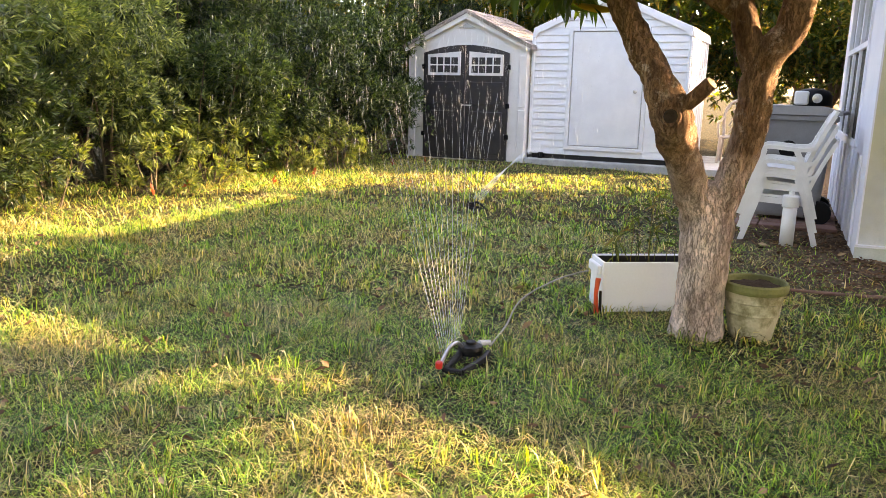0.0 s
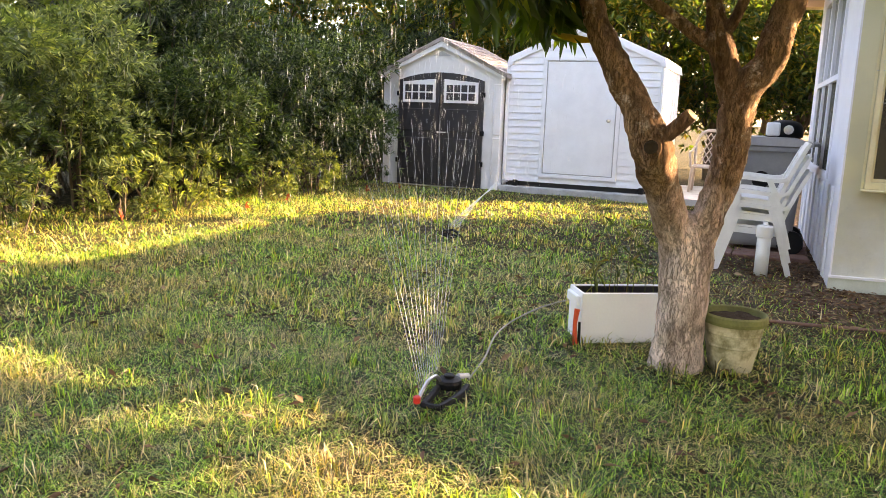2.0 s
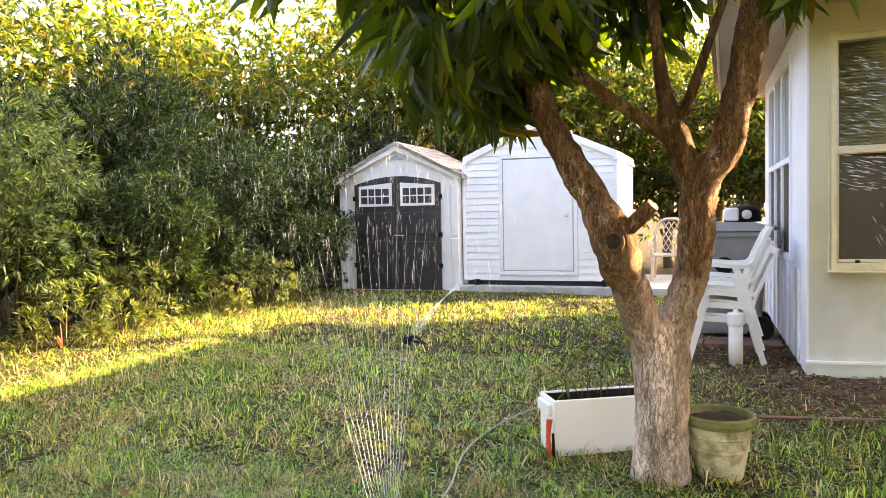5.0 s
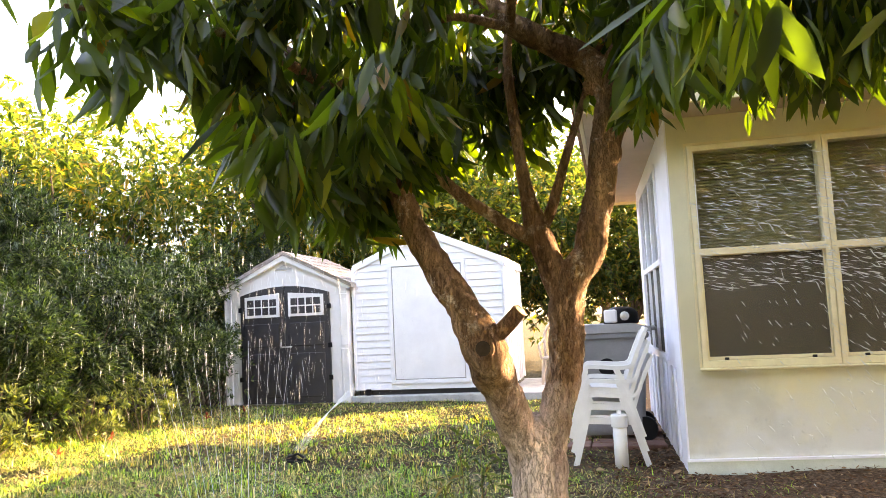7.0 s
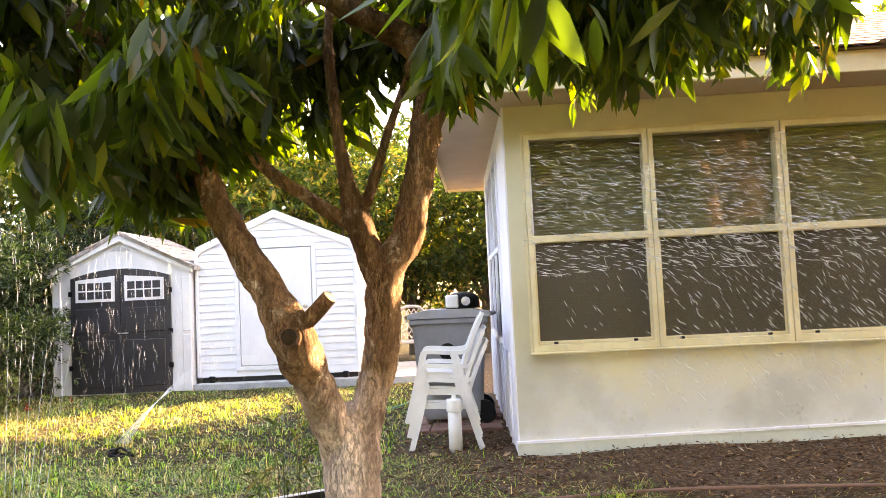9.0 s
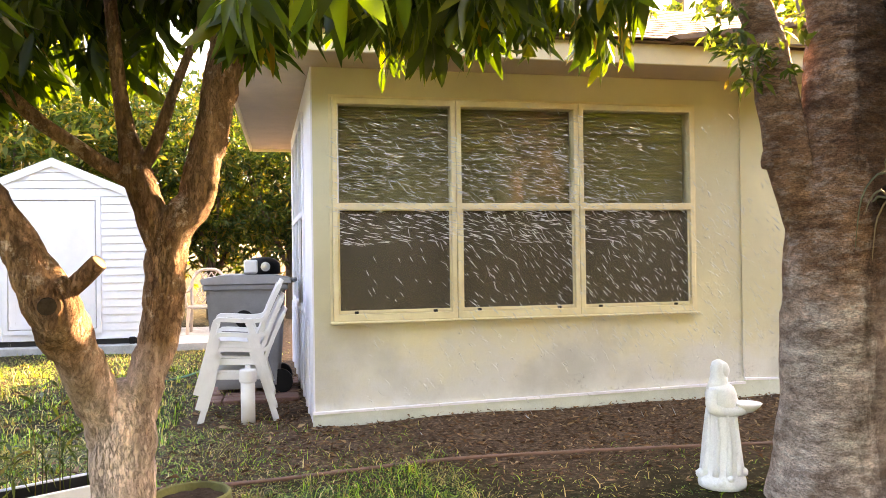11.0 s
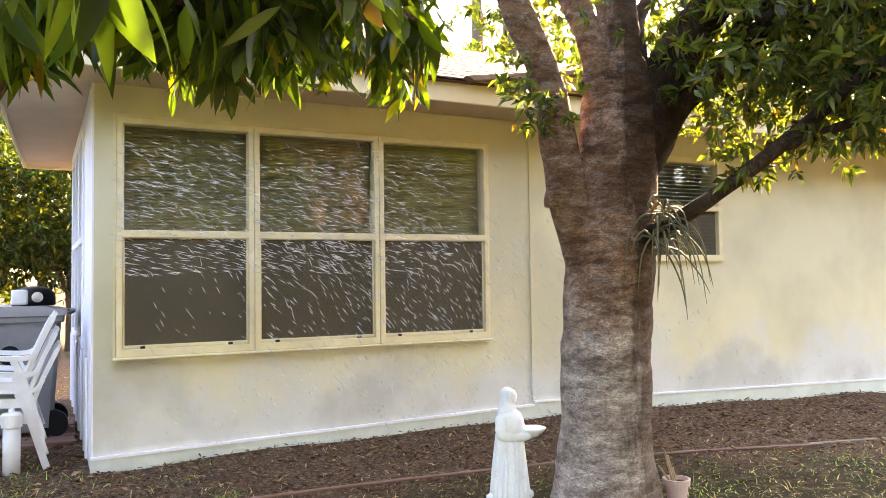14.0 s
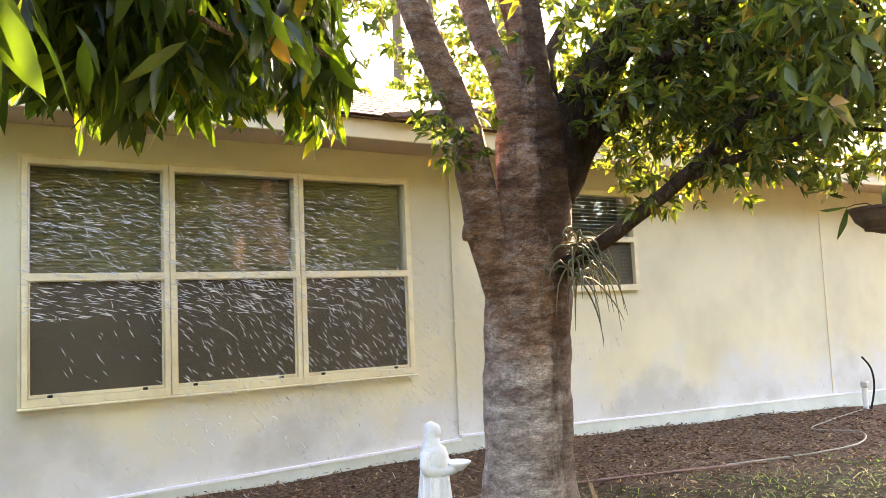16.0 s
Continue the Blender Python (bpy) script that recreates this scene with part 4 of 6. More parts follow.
def build_yard_things():
    c = build_chair("white plastic armchair in a stack beside the white wall", M_PLASTIC, "stacked white chairs")
    c.matrix_basis = pose(-0.055, 6.62, 0.0, 0, 0, 2)
    for k in (1, 2):
        copy_thing(c, pose(-0.055 - 0.012 * k, 6.62, 0.105 * k, 0, 0, 2))
    # beige chair with a lattice back
    B = thing("lattice_chair", "beige plastic armchair with lattice back on the board platform", "chair", (-0.62, 12.2, 0.1))
    part("seat", boxes(((-0.25, -0.22, 0.36), (0.25, 0.22, 0.40)), bevel=0.012), M_TAUPE, B)
    for s in (-1, 1):
        for yy, dy in ((-0.2, -0.03), (0.2, 0.05)):
            part("leg", tube([(s * 0.25, yy + dy, 0.0), (s * 0.225, yy, 0.37)], [0.02, 0.026], 8), M_TAUPE, B)
        part("armrest", tube([(s * 0.25, -0.22, 0.38), (s * 0.275, -0.22, 0.58), (s * 0.275, 0.1, 0.6), (s * 0.25, 0.23, 0.66)], [0.02] * 4, 8), M_TAUPE, B)
    part("back_frame", tube([(-0.22, 0.2, 0.38), (-0.235, 0.26, 0.7), (-0.15, 0.3, 0.88), (0, 0.31, 0.91), (0.15, 0.3, 0.88), (0.235, 0.26, 0.7), (0.22, 0.2, 0.38)], [0.024] * 7, 8), M_TAUPE, B)
    for s in (-1, 1):
        for k in range(9):
            x = -0.32 + 0.08 * k
            pts = [(x + s * t * 0.28, 0.205 + 0.1 * t, 0.42 + 0.45 * t) for t in (0, 0.25, 0.5, 0.75, 1.0)]
            pts = [p for p in pts if abs(p[0]) < 0.17]
            if len(pts) > 1:
                part("lattice_bar", tube(pts, [0.009] * len(pts), 5, 0.1), M_TAUPE, B)
    # wheeled bin and the thing on its lid
    G = thing("wheeled_bin", "grey wheeled refuse bin with closed lid beside the house", "bin", (0.17, 7.66, 0.0))
    bm = bmesh.new()
    for z, hx, hy in ((0.06, 0.27, 0.24), (0.9, 0.325, 0.30), (0.96, 0.335, 0.31)):
        for sx, sy in ((-1, -1), (1, -1), (1, 1), (-1, 1)):
            bm.verts.new((sx * hx, sy * hy, z))
    bm.verts.ensure_lookup_table()
    for r in (0, 4):
        for k in range(4):
            bm.faces.new([bm.verts[i] for i in (r + k, r + (k + 1) % 4, r + 4 + (k + 1) % 4, r + 4 + k)])
    bm.faces.new([bm.verts[i] for i in (3, 2, 1, 0)])
    bm.faces.new([bm.verts[i] for i in (8, 9, 10, 11)])
    bmesh.ops.bevel(bm, geom=bm.edges[:], offset=0.03, segments=2, affect="EDGES")
    part("body", bm, M_BIN, G)
    part("rim", boxes(((-0.35, -0.325, 0.90), (0.35, 0.325, 0.955)), bevel=0.012), M_BIN, G)
    lid = part("lid", prism([(-0.36, 0.956), (0.37, 0.956), (0.37, 0.99), (0.2, 1.03), (-0.2, 1.03), (-0.36, 1.0)], "y", -0.335, 0.33), M_BINLID, G, "light grey lid")
    part("handle", tube([(0.37, -0.26, 0.97), (0.41, -0.26, 0.98), (0.41, 0.26, 0.98), (0.37, 0.26, 0.97)], [0.014] * 4, 8), M_BIN, lid)
    part("emblem", lathe([(0.075, 0), (0.075, 0.003), (0.05, 0.0035), (0.05, 0.006), (0.02, 0.007)], 20), M_BLACK, G, "round moulded mark").matrix_basis = pose(-0.02, -0.288, 0.66, 94, 0, 0)
    for s in (-1, 1):
        part("wheel", lathe([(0.1, -0.03), (0.11, -0.02), (0.11, 0.02), (0.1, 0.03)], 18), M_BLACK, G).matrix_basis = pose(0.27, s * 0.2, 0.11, 90, 0, 0)
    O = thing("dark_dome", "black dome-shaped lid with a white panel on the bin", "lid", (0.30, 7.60, 1.031))
    part("shell", lathe([(0.155, 0), (0.155, 0.045), (0.15, 0.09), (0.12, 0.125), (0.07, 0.145), (0.01, 0.15)], 24), M_BLACK, O, smooth=True)
    part("panel", boxes(((-0.15, -0.168, 0.008), (-0.035, -0.12, 0.125)), bevel=0.012), M_PLASTIC, O, "white panel")
    part("knob", lathe([(0.04, 0), (0.04, 0.014), (0.014, 0.02)], 16), M_METAL, O).matrix_basis = pose(0.03, -0.15, 0.065, 90, 0, 0)
    # short white pipe
    W = thing("drain_pipe", "short white plastic pipe with a cap standing in the soil", "pipe", (0.228, 6.31, 0.0))
    part("pipe", lathe([(0.05, -0.05), (0.05, 0.36)], 20), M_PLASTIC, W, smooth=True)
    part("cap", lathe([(0.058, 0.30), (0.06, 0.305), (0.06, 0.38), (0.05, 0.392), (0.02, 0.396), (0.018, 0.42)], 20), M_PLASTIC, W)
    # paved strip under the bin
    rng = random.Random(3)
    V = thing("paver_path", "sunken red brick pavers along the white wall", "paving")
    for i in range(4):
        for j in range(11):
            x, y = -0.22 + i * 0.205 + rng.uniform(-0.005, 0.005), 7.12 + j * 0.105
            part("paver", boxes(((x, y, -0.04), (x + 0.2, y + 0.1, 0.022 + rng.uniform(-0.006, 0.008))), bevel=0.006), M_PAVER, V)
    # statue
    statue()
    # small clay pot with cut canes
    Q = thing("clay_pot", "small pale pink clay pot with dry canes on the lawn", "pot", (3.50, 3.93, -0.01))
    part("pot", lathe([(0.05, 0), (0.062, 0.09), (0.072, 0.092), (0.074, 0.125), (0.064, 0.126), (0.058, 0.10)], 20), M_CLAY, Q, smooth=False)
    part("soil", lathe([(0.059, 0.09), (0.055, 0.105), (0.01, 0.108)], 16), M_SOIL, Q)
    for k, (dx, h) in enumerate(((-0.05, 0.28), (-0.03, 0.25), (-0.065, 0.2), (0.0, 0.18))):
        part("cane", tube([(dx * 0.4, 0, 0.09), (dx * 1.6, 0.01 * k, h)], [0.007, 0.006], 6), M_CUT, Q)


def statue():
    bm = bmesh.new()
    lathe([(0.135, 0.0), (0.14, 0.02), (0.135, 0.05), (0.115, 0.065), (0.105, 0.08), (0.1, 0.2), (0.088, 0.34), (0.08, 0.40), (0.088, 0.46), (0.092, 0.50), (0.075, 0.54), (0.035, 0.565), (0.03, 0.58)], 26, bm)
    bmesh.ops.create_uvsphere(bm, u_segments=18, v_segments=14, radius=0.043, matrix=Matrix.LocRotScale((0.012, -0.006, 0.628), None, (0.9, 0.95, 1.15)))
    lathe([(0.075, 0.525), (0.058, 0.56), (0.048, 0.60), (0.046, 0.645), (0.036, 0.672), (0.012, 0.686)], 16, bm, (-0.004, 0.012, 0))
    for s in (-1, 1):
        tube([(s * 0.07, 0.0, 0.52), (s * 0.1, -0.02, 0.43), (0.06 + s * 0.03, -0.08, 0.41), (0.12, -0.085, 0.42)], [0.034, 0.034, 0.028, 0.022], 10, 0.03, 0.0, bm)
    lathe([(0.03, 0.40), (0.075, 0.435), (0.085, 0.45), (0.078, 0.452), (0.05, 0.435)], 20, bm, (0.125, -0.09, 0))
    for k in range(9):
        a = 2 * math.pi * k / 9
        tube([(0.08 * math.cos(a), 0.08 * math.sin(a), 0.42), (0.095 * math.cos(a + 0.1), 0.095 * math.sin(a + 0.1), 0.25), (0.112 * math.cos(a), 0.112 * math.sin(a), 0.07)], [0.008, 0.016, 0.02], 6, 0.05, 0.0, bm)
    rng = random.Random(2)
    for k in range(14):
        a = rng.uniform(0, 6.28)
        bmesh.ops.create_icosphere(bm, subdivisions=1, radius=rng.uniform(0.018, 0.032), matrix=Matrix.Translation((0.125 * math.cos(a), 0.125 * math.sin(a), rng.uniform(0.03, 0.09))))
    me = bpy.data.meshes.new("garden_statue")
    bm.to_mesh(me)
    bm.free()
    me.materials.append(M_STATUE)
    me.polygons.foreach_set("use_smooth", [True] * len(me.polygons))
    ob = new("garden_statue", me)
    ob.matrix_basis = pose(2.635, 4.23, 0.0, 0, 0, 20) @ Matrix.Diagonal((0.84, 0.84, 0.92, 1))
    tagged(ob, "white painted robed garden statue holding a shallow basin", "statue")


# ---- things on the lawn ----
def build_lawn_things():
    # white planter box
    T = thing("planter_box", "white plastic planter box with dark soil beside the tree", "planter", (-0.592, 3.88, 0.0), 31)
    lx, ly, h, t = 0.58, 0.21, 0.265, 0.014
    for lo, hi in (((0, 0, 0), (lx, t, h)), ((0, ly - t, 0), (lx, ly, h)), ((0, t, 0), (t, ly - t, h)), ((lx - t, t, 0), (lx, ly - t, h)), ((t, t, 0.004), (lx - t, ly - t, 0.03))):
        part("side", boxes((lo, hi), bevel=0.003), M_TUB, T)
    part("rim", boxes(((-0.022, 0.02, 0.19), (-0.001, ly - 0.02, 0.245)), bevel=0.006), M_TUB, T)
    # near-black sheets against three inner faces, above the soil
    part("inner_sheet", boxes(((t + 0.001, t + 0.001, 0.17), (lx - t - 0.001, t + 0.008, h - 0.008)), ((t + 0.001, ly - t - 0.008, 0.17), (lx - t - 0.001, ly - t - 0.001, h - 0.008)), ((t + 0.001, t + 0.009, 0.17), (t + 0.008, ly - t - 0.009, h - 0.008))), M_SHADOWGAP, T, "near-black sheets on the inner faces")
    bm = bmesh.new()
    bmesh.ops.create_grid(bm, x_segments=24, y_segments=10, size=0.5, matrix=Matrix.LocRotScale((lx / 2, ly / 2, 0.205), None, (lx - 0.045, ly - 0.047, 1)))
    for v in bm.verts:
        v.co.z += 0.018 * noise.noise(v.co * 22)
    part("soil", bm, M_SOIL, T)
    K = thing("hand_tool", "red-orange plastic hand tool leaning on the planter box", "tool", (-0.612, 3.855, 0.0), 31)
    part("handle", tube([(0.0, -0.012, 0.0), (-0.006, -0.005, 0.1), (0.004, 0.0, 0.185)], [0.014, 0.011, 0.015], 8), M_ORANGE, K)
    part("grip", tube([(0.018, -0.014, 0.0), (0.016, -0.01, 0.12)], [0.009, 0.007], 8), M_BLACK, K)
    # weathered pot
    P = thing("flower_pot", "weathered mossy round flower pot with bare soil", "pot", (0.135, 3.84, -0.01))
    P.scale = (0.92, 0.92, 1.0)
    part("body", lathe([(0.085, 0.0), (0.105, 0.015), (0.118, 0.08), (0.128, 0.13), (0.133, 0.137), (0.131, 0.145), (0.136, 0.19), (0.141, 0.195), (0.139, 0.203), (0.142, 0.235), (0.138, 0.238), (0.128, 0.19)], 40), M_CROCK, P, smooth=False)
    part("rim", lathe([(0.146, 0.236), (0.156, 0.24), (0.162, 0.255), (0.160, 0.278), (0.153, 0.286), (0.146, 0.282), (0.136, 0.25), (0.13, 0.215)], 40, cap=False), M_RIM, P, "moss-grown rim")
    bm = lathe([(0.143, 0.252), (0.125, 0.262), (0.08, 0.268), (0.03, 0.270), (0.005, 0.270)], 30, cap=False)
    for v in bm.verts:
        v.co.z += 0.010 * noise.noise(v.co * 30)
    part("soil", bm, M_SOIL, P)
    # oscillating sprinkler
    S = thing("lawn_sprinkler", "black oscillating lawn sprinkler with red end cap, running", "sprinkler", (-0.885, 2.775, 0.03))
    S.scale = (0.98, 0.98, 0.98)
    part("skid", tube([(-0.012, -0.145, 0.022), (-0.022, -0.06, 0.022), (-0.034, 0.03, 0.024), (-0.04, 0.09, 0.03)], [0.012, 0.014, 0.014, 0.013], 8, 0.02), M_BLACK, S)
    part("skid", tube([(0.052, -0.14, 0.020), (0.066, -0.05, 0.020), (0.076, 0.04, 0.024), (0.070, 0.10, 0.03)], [0.013, 0.015, 0.015, 0.013], 8, 0.02), M_BLACK, S)
    part("cross_bar", tube([(-0.020, -0.150, 0.024), (0.02, -0.152, 0.020), (0.056, -0.142, 0.020)], [0.013, 0.015, 0.013], 8, 0.02), M_BLACK, S)
    body = part("motor_housing", lathe([(0.036, 0.0), (0.052, 0.006), (0.054, 0.028), (0.050, 0.040), (0.030, 0.047), (0.01, 0.049)], 24, at=(-0.005, 0.085, 0.014)), M_BLACK, S)
    part("dial", lathe([(0.022, 0.0), (0.022, 0.008), (0.012, 0.011)], 16, at=(-0.005, 0.085, 0.0635)), M_BLACK, body)
    part("spray_tube", tube([(-0.026, 0.045, 0.055), (-0.028, 0.0, 0.088), (-0.034, -0.07, 0.085), (-0.034, -0.145, 0.045)], [0.0075] * 4, 10, 0.015), M_METAL, S, "curved steel spray tube")
    part("end_cap", lathe([(0.010, 0), (0.014, 0.004), (0.015, 0.026), (0.009, 0.032)], 12, at=(-0.034, -0.165, 0.028)), M_RED, S, "red end cap")
    part("inlet", tube([(0.012, 0.14, 0.05), (0.035, 0.20, 0.04)], [0.013, 0.011], 10), M_BOARD, S)
    R = thing("lawn_sprinkler", "small dark green lawn sprinkler on the grass, running", "sprinkler", (-2.43, 6.60, 0.0), 60)
    R.scale = (0.75, 0.75, 0.75)
    part("skid", tube([(-0.05, -0.14, 0.02), (-0.06, 0.12, 0.02)], [0.015, 0.015], 8), M_BLACK, R)
    part("skid", tube([(0.05, -0.14, 0.02), (0.06, 0.12, 0.02)], [0.015, 0.015], 8), M_BLACK, R)
    part("spray_tube", tube([(0, 0.14, 0.05), (0, 0.0, 0.10), (0, -0.14, 0.05)], [0.014] * 3, 8), M_BLACK, R)
    part("motor_housing", lathe([(0.05, 0.0), (0.06, 0.02), (0.045, 0.07)], 16, at=(0, 0.13, 0.01)), M_BLACK, R)
    # hoses
    h = thing("garden_hose", "pale garden hose lying across the lawn to the sprinkler", "hose")
    part("hose", tube([(-0.85, 2.975, 0.05), (-0.88, 3.25, 0.06), (-0.95, 3.6, 0.065), (-0.96, 3.95, 0.06), (-0.90, 4.35, 0.055), (-0.78, 4.65, 0.045), (-0.55, 4.80, 0.03), (-0.3, 4.82, 0.03)], [0.0046] * 8, 8, 0.05), M_HOSE, h)
    h = thing("garden_hose", "reddish-brown hose lying along the mulch bed", "hose")
    part("hose", tube([(-0.3, 4.80, 0.02), (0.3, 4.77, 0.03), (0.8, 4.85, 0.03), (1.5, 4.95, 0.03), (2.8, 4.87, 0.03), (4.0, 4.70, 0.03), (5.3, 4.42, 0.01)], [0.010] * 7, 8, 0.08), M_HOSE2, h)
    h = thing("garden_hose", "short green hose on the grass behind the bin", "hose")
    part("hose", tube([(-0.62, 8.30, 0.03), (-0.49, 8.44, 0.035), (-0.38, 8.70, 0.035), (-0.30, 9.15, 0.03), (-0.10, 9.45, 0.02)], [0.010] * 5, 8, 0.06), M_HOSE3, h)
    h = thing("garden_hose", "thin pale hose curving over bare soil to the tap", "hose")
    part("hose", tube([(5.2, 4.45, 0.02), (6.2, 4.40, -0.02), (7.0, 4.5, -0.05), (7.6, 4.85, -0.07), (7.4, 5.2, -0.06), (8.2, 5.5, -0.09), (9.4, 5.86, -0.14)], [0.006] * 7, 8, 0.08), M_HOSE, h)


build_house()
build_dark_shed()
build_white_shed()
build_yard_things()
build_lawn_things()


# ---- trees and shrubs ----
def crown_points(lines, per_metre, sigma, rng, start=0.3):
    """Twig ends scattered round the outer parts of limbs."""
    out = []
    for pts in lines:
        q = np.array([p for p, _ in spline(pts, [1] * len(pts), 0.05)])
        q = q[int(len(q) * start):]
        n = max(3, int(len(q) * 0.05 * per_metre))
        out.append(q[rng.integers(0, len(q), n)] + rng.normal(size=(n, 3)) * sigma)
    return np.concatenate(out)


def crown_floor(p):
    """How low the hanging leaves reach, sloping up from the camera's place to fit its view: lowest beside the leaning
    limb, higher on the house side.
    """
    x, far = p[:, 0], np.hypot(p[:, 0] - 0.25, p[:, 1] - 0.5)
    k = np.clip((x + 0.25) / 0.5, 0, 1)
    slope = 0.20 * (1 - k) + 0.245 * k - 0.10 * np.exp(-((x + 0.78) / 0.3) ** 2) + 0.03 * np.sin(x * 11) + 0.02 * np.sin(x * 29)
    return 1.17 + far * (slope + 0.055 * np.clip((-0.65 - x) / 0.3, 0, 1))


def build_mango():
    rng = np.random.default_rng(11)
    T = thing("mango_tree", "mango tree with forked flaking trunk and long drooping leaves", "tree")
    part("trunk", tube([(-0.10, 3.77, -0.12), (-0.10, 3.765, 0.05), (-0.099, 3.76, 0.22), (-0.096, 3.76, 0.46), (-0.10, 3.76, 0.58), (-0.10, 3.76, 0.66), (-0.098, 3.77, 0.71), (-0.097, 3.77, 0.735)], [0.155, 0.118, 0.110, 0.116, 0.112, 0.10, 0.06, 0.02], 36, 0.02, 0.13, freq=9), M_BARK1, T, smooth=True)
    left = [(-0.13, 3.755, 0.40), (-0.152, 3.72, 0.60), (-0.182, 3.66, 0.73), (-0.218, 3.58, 0.863), (-0.249, 3.47, 1.007), (-0.285, 3.44, 1.10), (-0.335, 3.43, 1.22), (-0.415, 3.43, 1.35), (-0.481, 3.43, 1.465), (-0.535, 3.43, 1.60), (-0.60, 3.42, 1.80), (-0.74, 3.32, 2.12)]
    part("limb", tube(left, [0.06, 0.075, 0.076, 0.078, 0.088, 0.078, 0.064, 0.060, 0.055, 0.048, 0.042, 0.034], 30, 0.02, 0.20, freq=13), M_BARK1, T, smooth=True)
    right = [(-0.08, 3.765, 0.42), (-0.03, 3.765, 0.66), (0.006, 3.79, 0.82), (0.036, 3.80, 0.94), (0.05, 3.80, 1.06), (0.055, 3.80, 1.18), (0.09, 3.80, 1.30), (0.165, 3.80, 1.41), (0.197, 3.80, 1.53), (0.224, 3.80, 1.65), (0.245, 3.80, 1.76), (0.268, 3.80, 1.88), (0.292, 3.80, 1.99), (0.295, 3.80, 2.11), (0.21, 3.78, 2.23), (0.055, 3.75, 2.32), (-0.077, 3.72, 2.396), (-0.194, 3.68, 2.50), (-0.36, 3.58, 2.65)]
    part("limb", tube(right, [0.055, 0.07, 0.07, 0.072, 0.076, 0.075, 0.076, 0.068, 0.064, 0.062, 0.064, 0.068, 0.07, 0.07, 0.062, 0.054, 0.05, 0.046, 0.036], 30, 0.02, 0.18, freq=13), M_BARK1, T, smooth=True)
    part("limb", tube([(0.06, 3.80, 1.20), (0.02, 3.80, 1.30), (-0.012, 3.80, 1.40), (-0.045, 3.80, 1.50), (-0.064, 3.80, 1.57), (-0.084, 3.80, 1.67), (-0.102, 3.80, 1.79), (-0.123, 3.80, 2.01), (-0.14, 3.82, 2.3), (-0.1, 3.9, 2.7)], [0.06, 0.062, 0.058, 0.056, 0.05, 0.034, 0.028, 0.025, 0.022, 0.018], 16, 0.03, 0.1), M_BARK1, T, smooth=True)
    part("limb", tube([(-0.04, 3.80, 1.46), (-0.10, 3.79, 1.495), (-0.168, 3.77, 1.535), (-0.254, 3.74, 1.60), (-0.345, 3.70, 1.665), (-0.457, 3.66, 1.77), (-0.54, 3.63, 1.825), (-0.8, 3.5, 2.0)], [0.04, 0.034, 0.029, 0.027, 0.026, 0.025, 0.022, 0.015], 12, 0.03, 0.1), M_BARK1, T, smooth=True)
    part("limb", tube([(-0.05, 3.80, 1.50), (0.002, 3.80, 1.57), (0.054, 3.80, 1.705), (0.10, 3.80, 1.844), (0.2, 3.9, 2.15)], [0.034, 0.026, 0.021, 0.019, 0.014], 10, 0.03, 0.1), M_BARK1, T, smooth=True)
    stub = part("stub", tube([(-0.225, 3.45, 1.055), (-0.165, 3.44, 1.105), (-0.100, 3.43, 1.168)], [0.034, 0.032, 0.03], 14, 0.02, 0.06), M_BARK1, T, "sawn-off branch stub")
    part("cut_face", tube([(-0.102, 3.431, 1.1665), (-0.097, 3.429, 1.171)], [0.028, 0.026], 14), M_CUT, stub, "pale sawn face")
    scar = part("branch_scar", tube([(-0.247, 3.42, 1.025), (-0.241, 3.368, 1.03)], [0.05, 0.042], 16, 0.01, 0.1), M_BARK1, T, "round scar of a lost branch")
    part("scar_core", tube([(-0.2405, 3.369, 1.03), (-0.239, 3.363, 1.03)], [0.03, 0.027], 14), M_SOIL, scar, "dark rotted core")
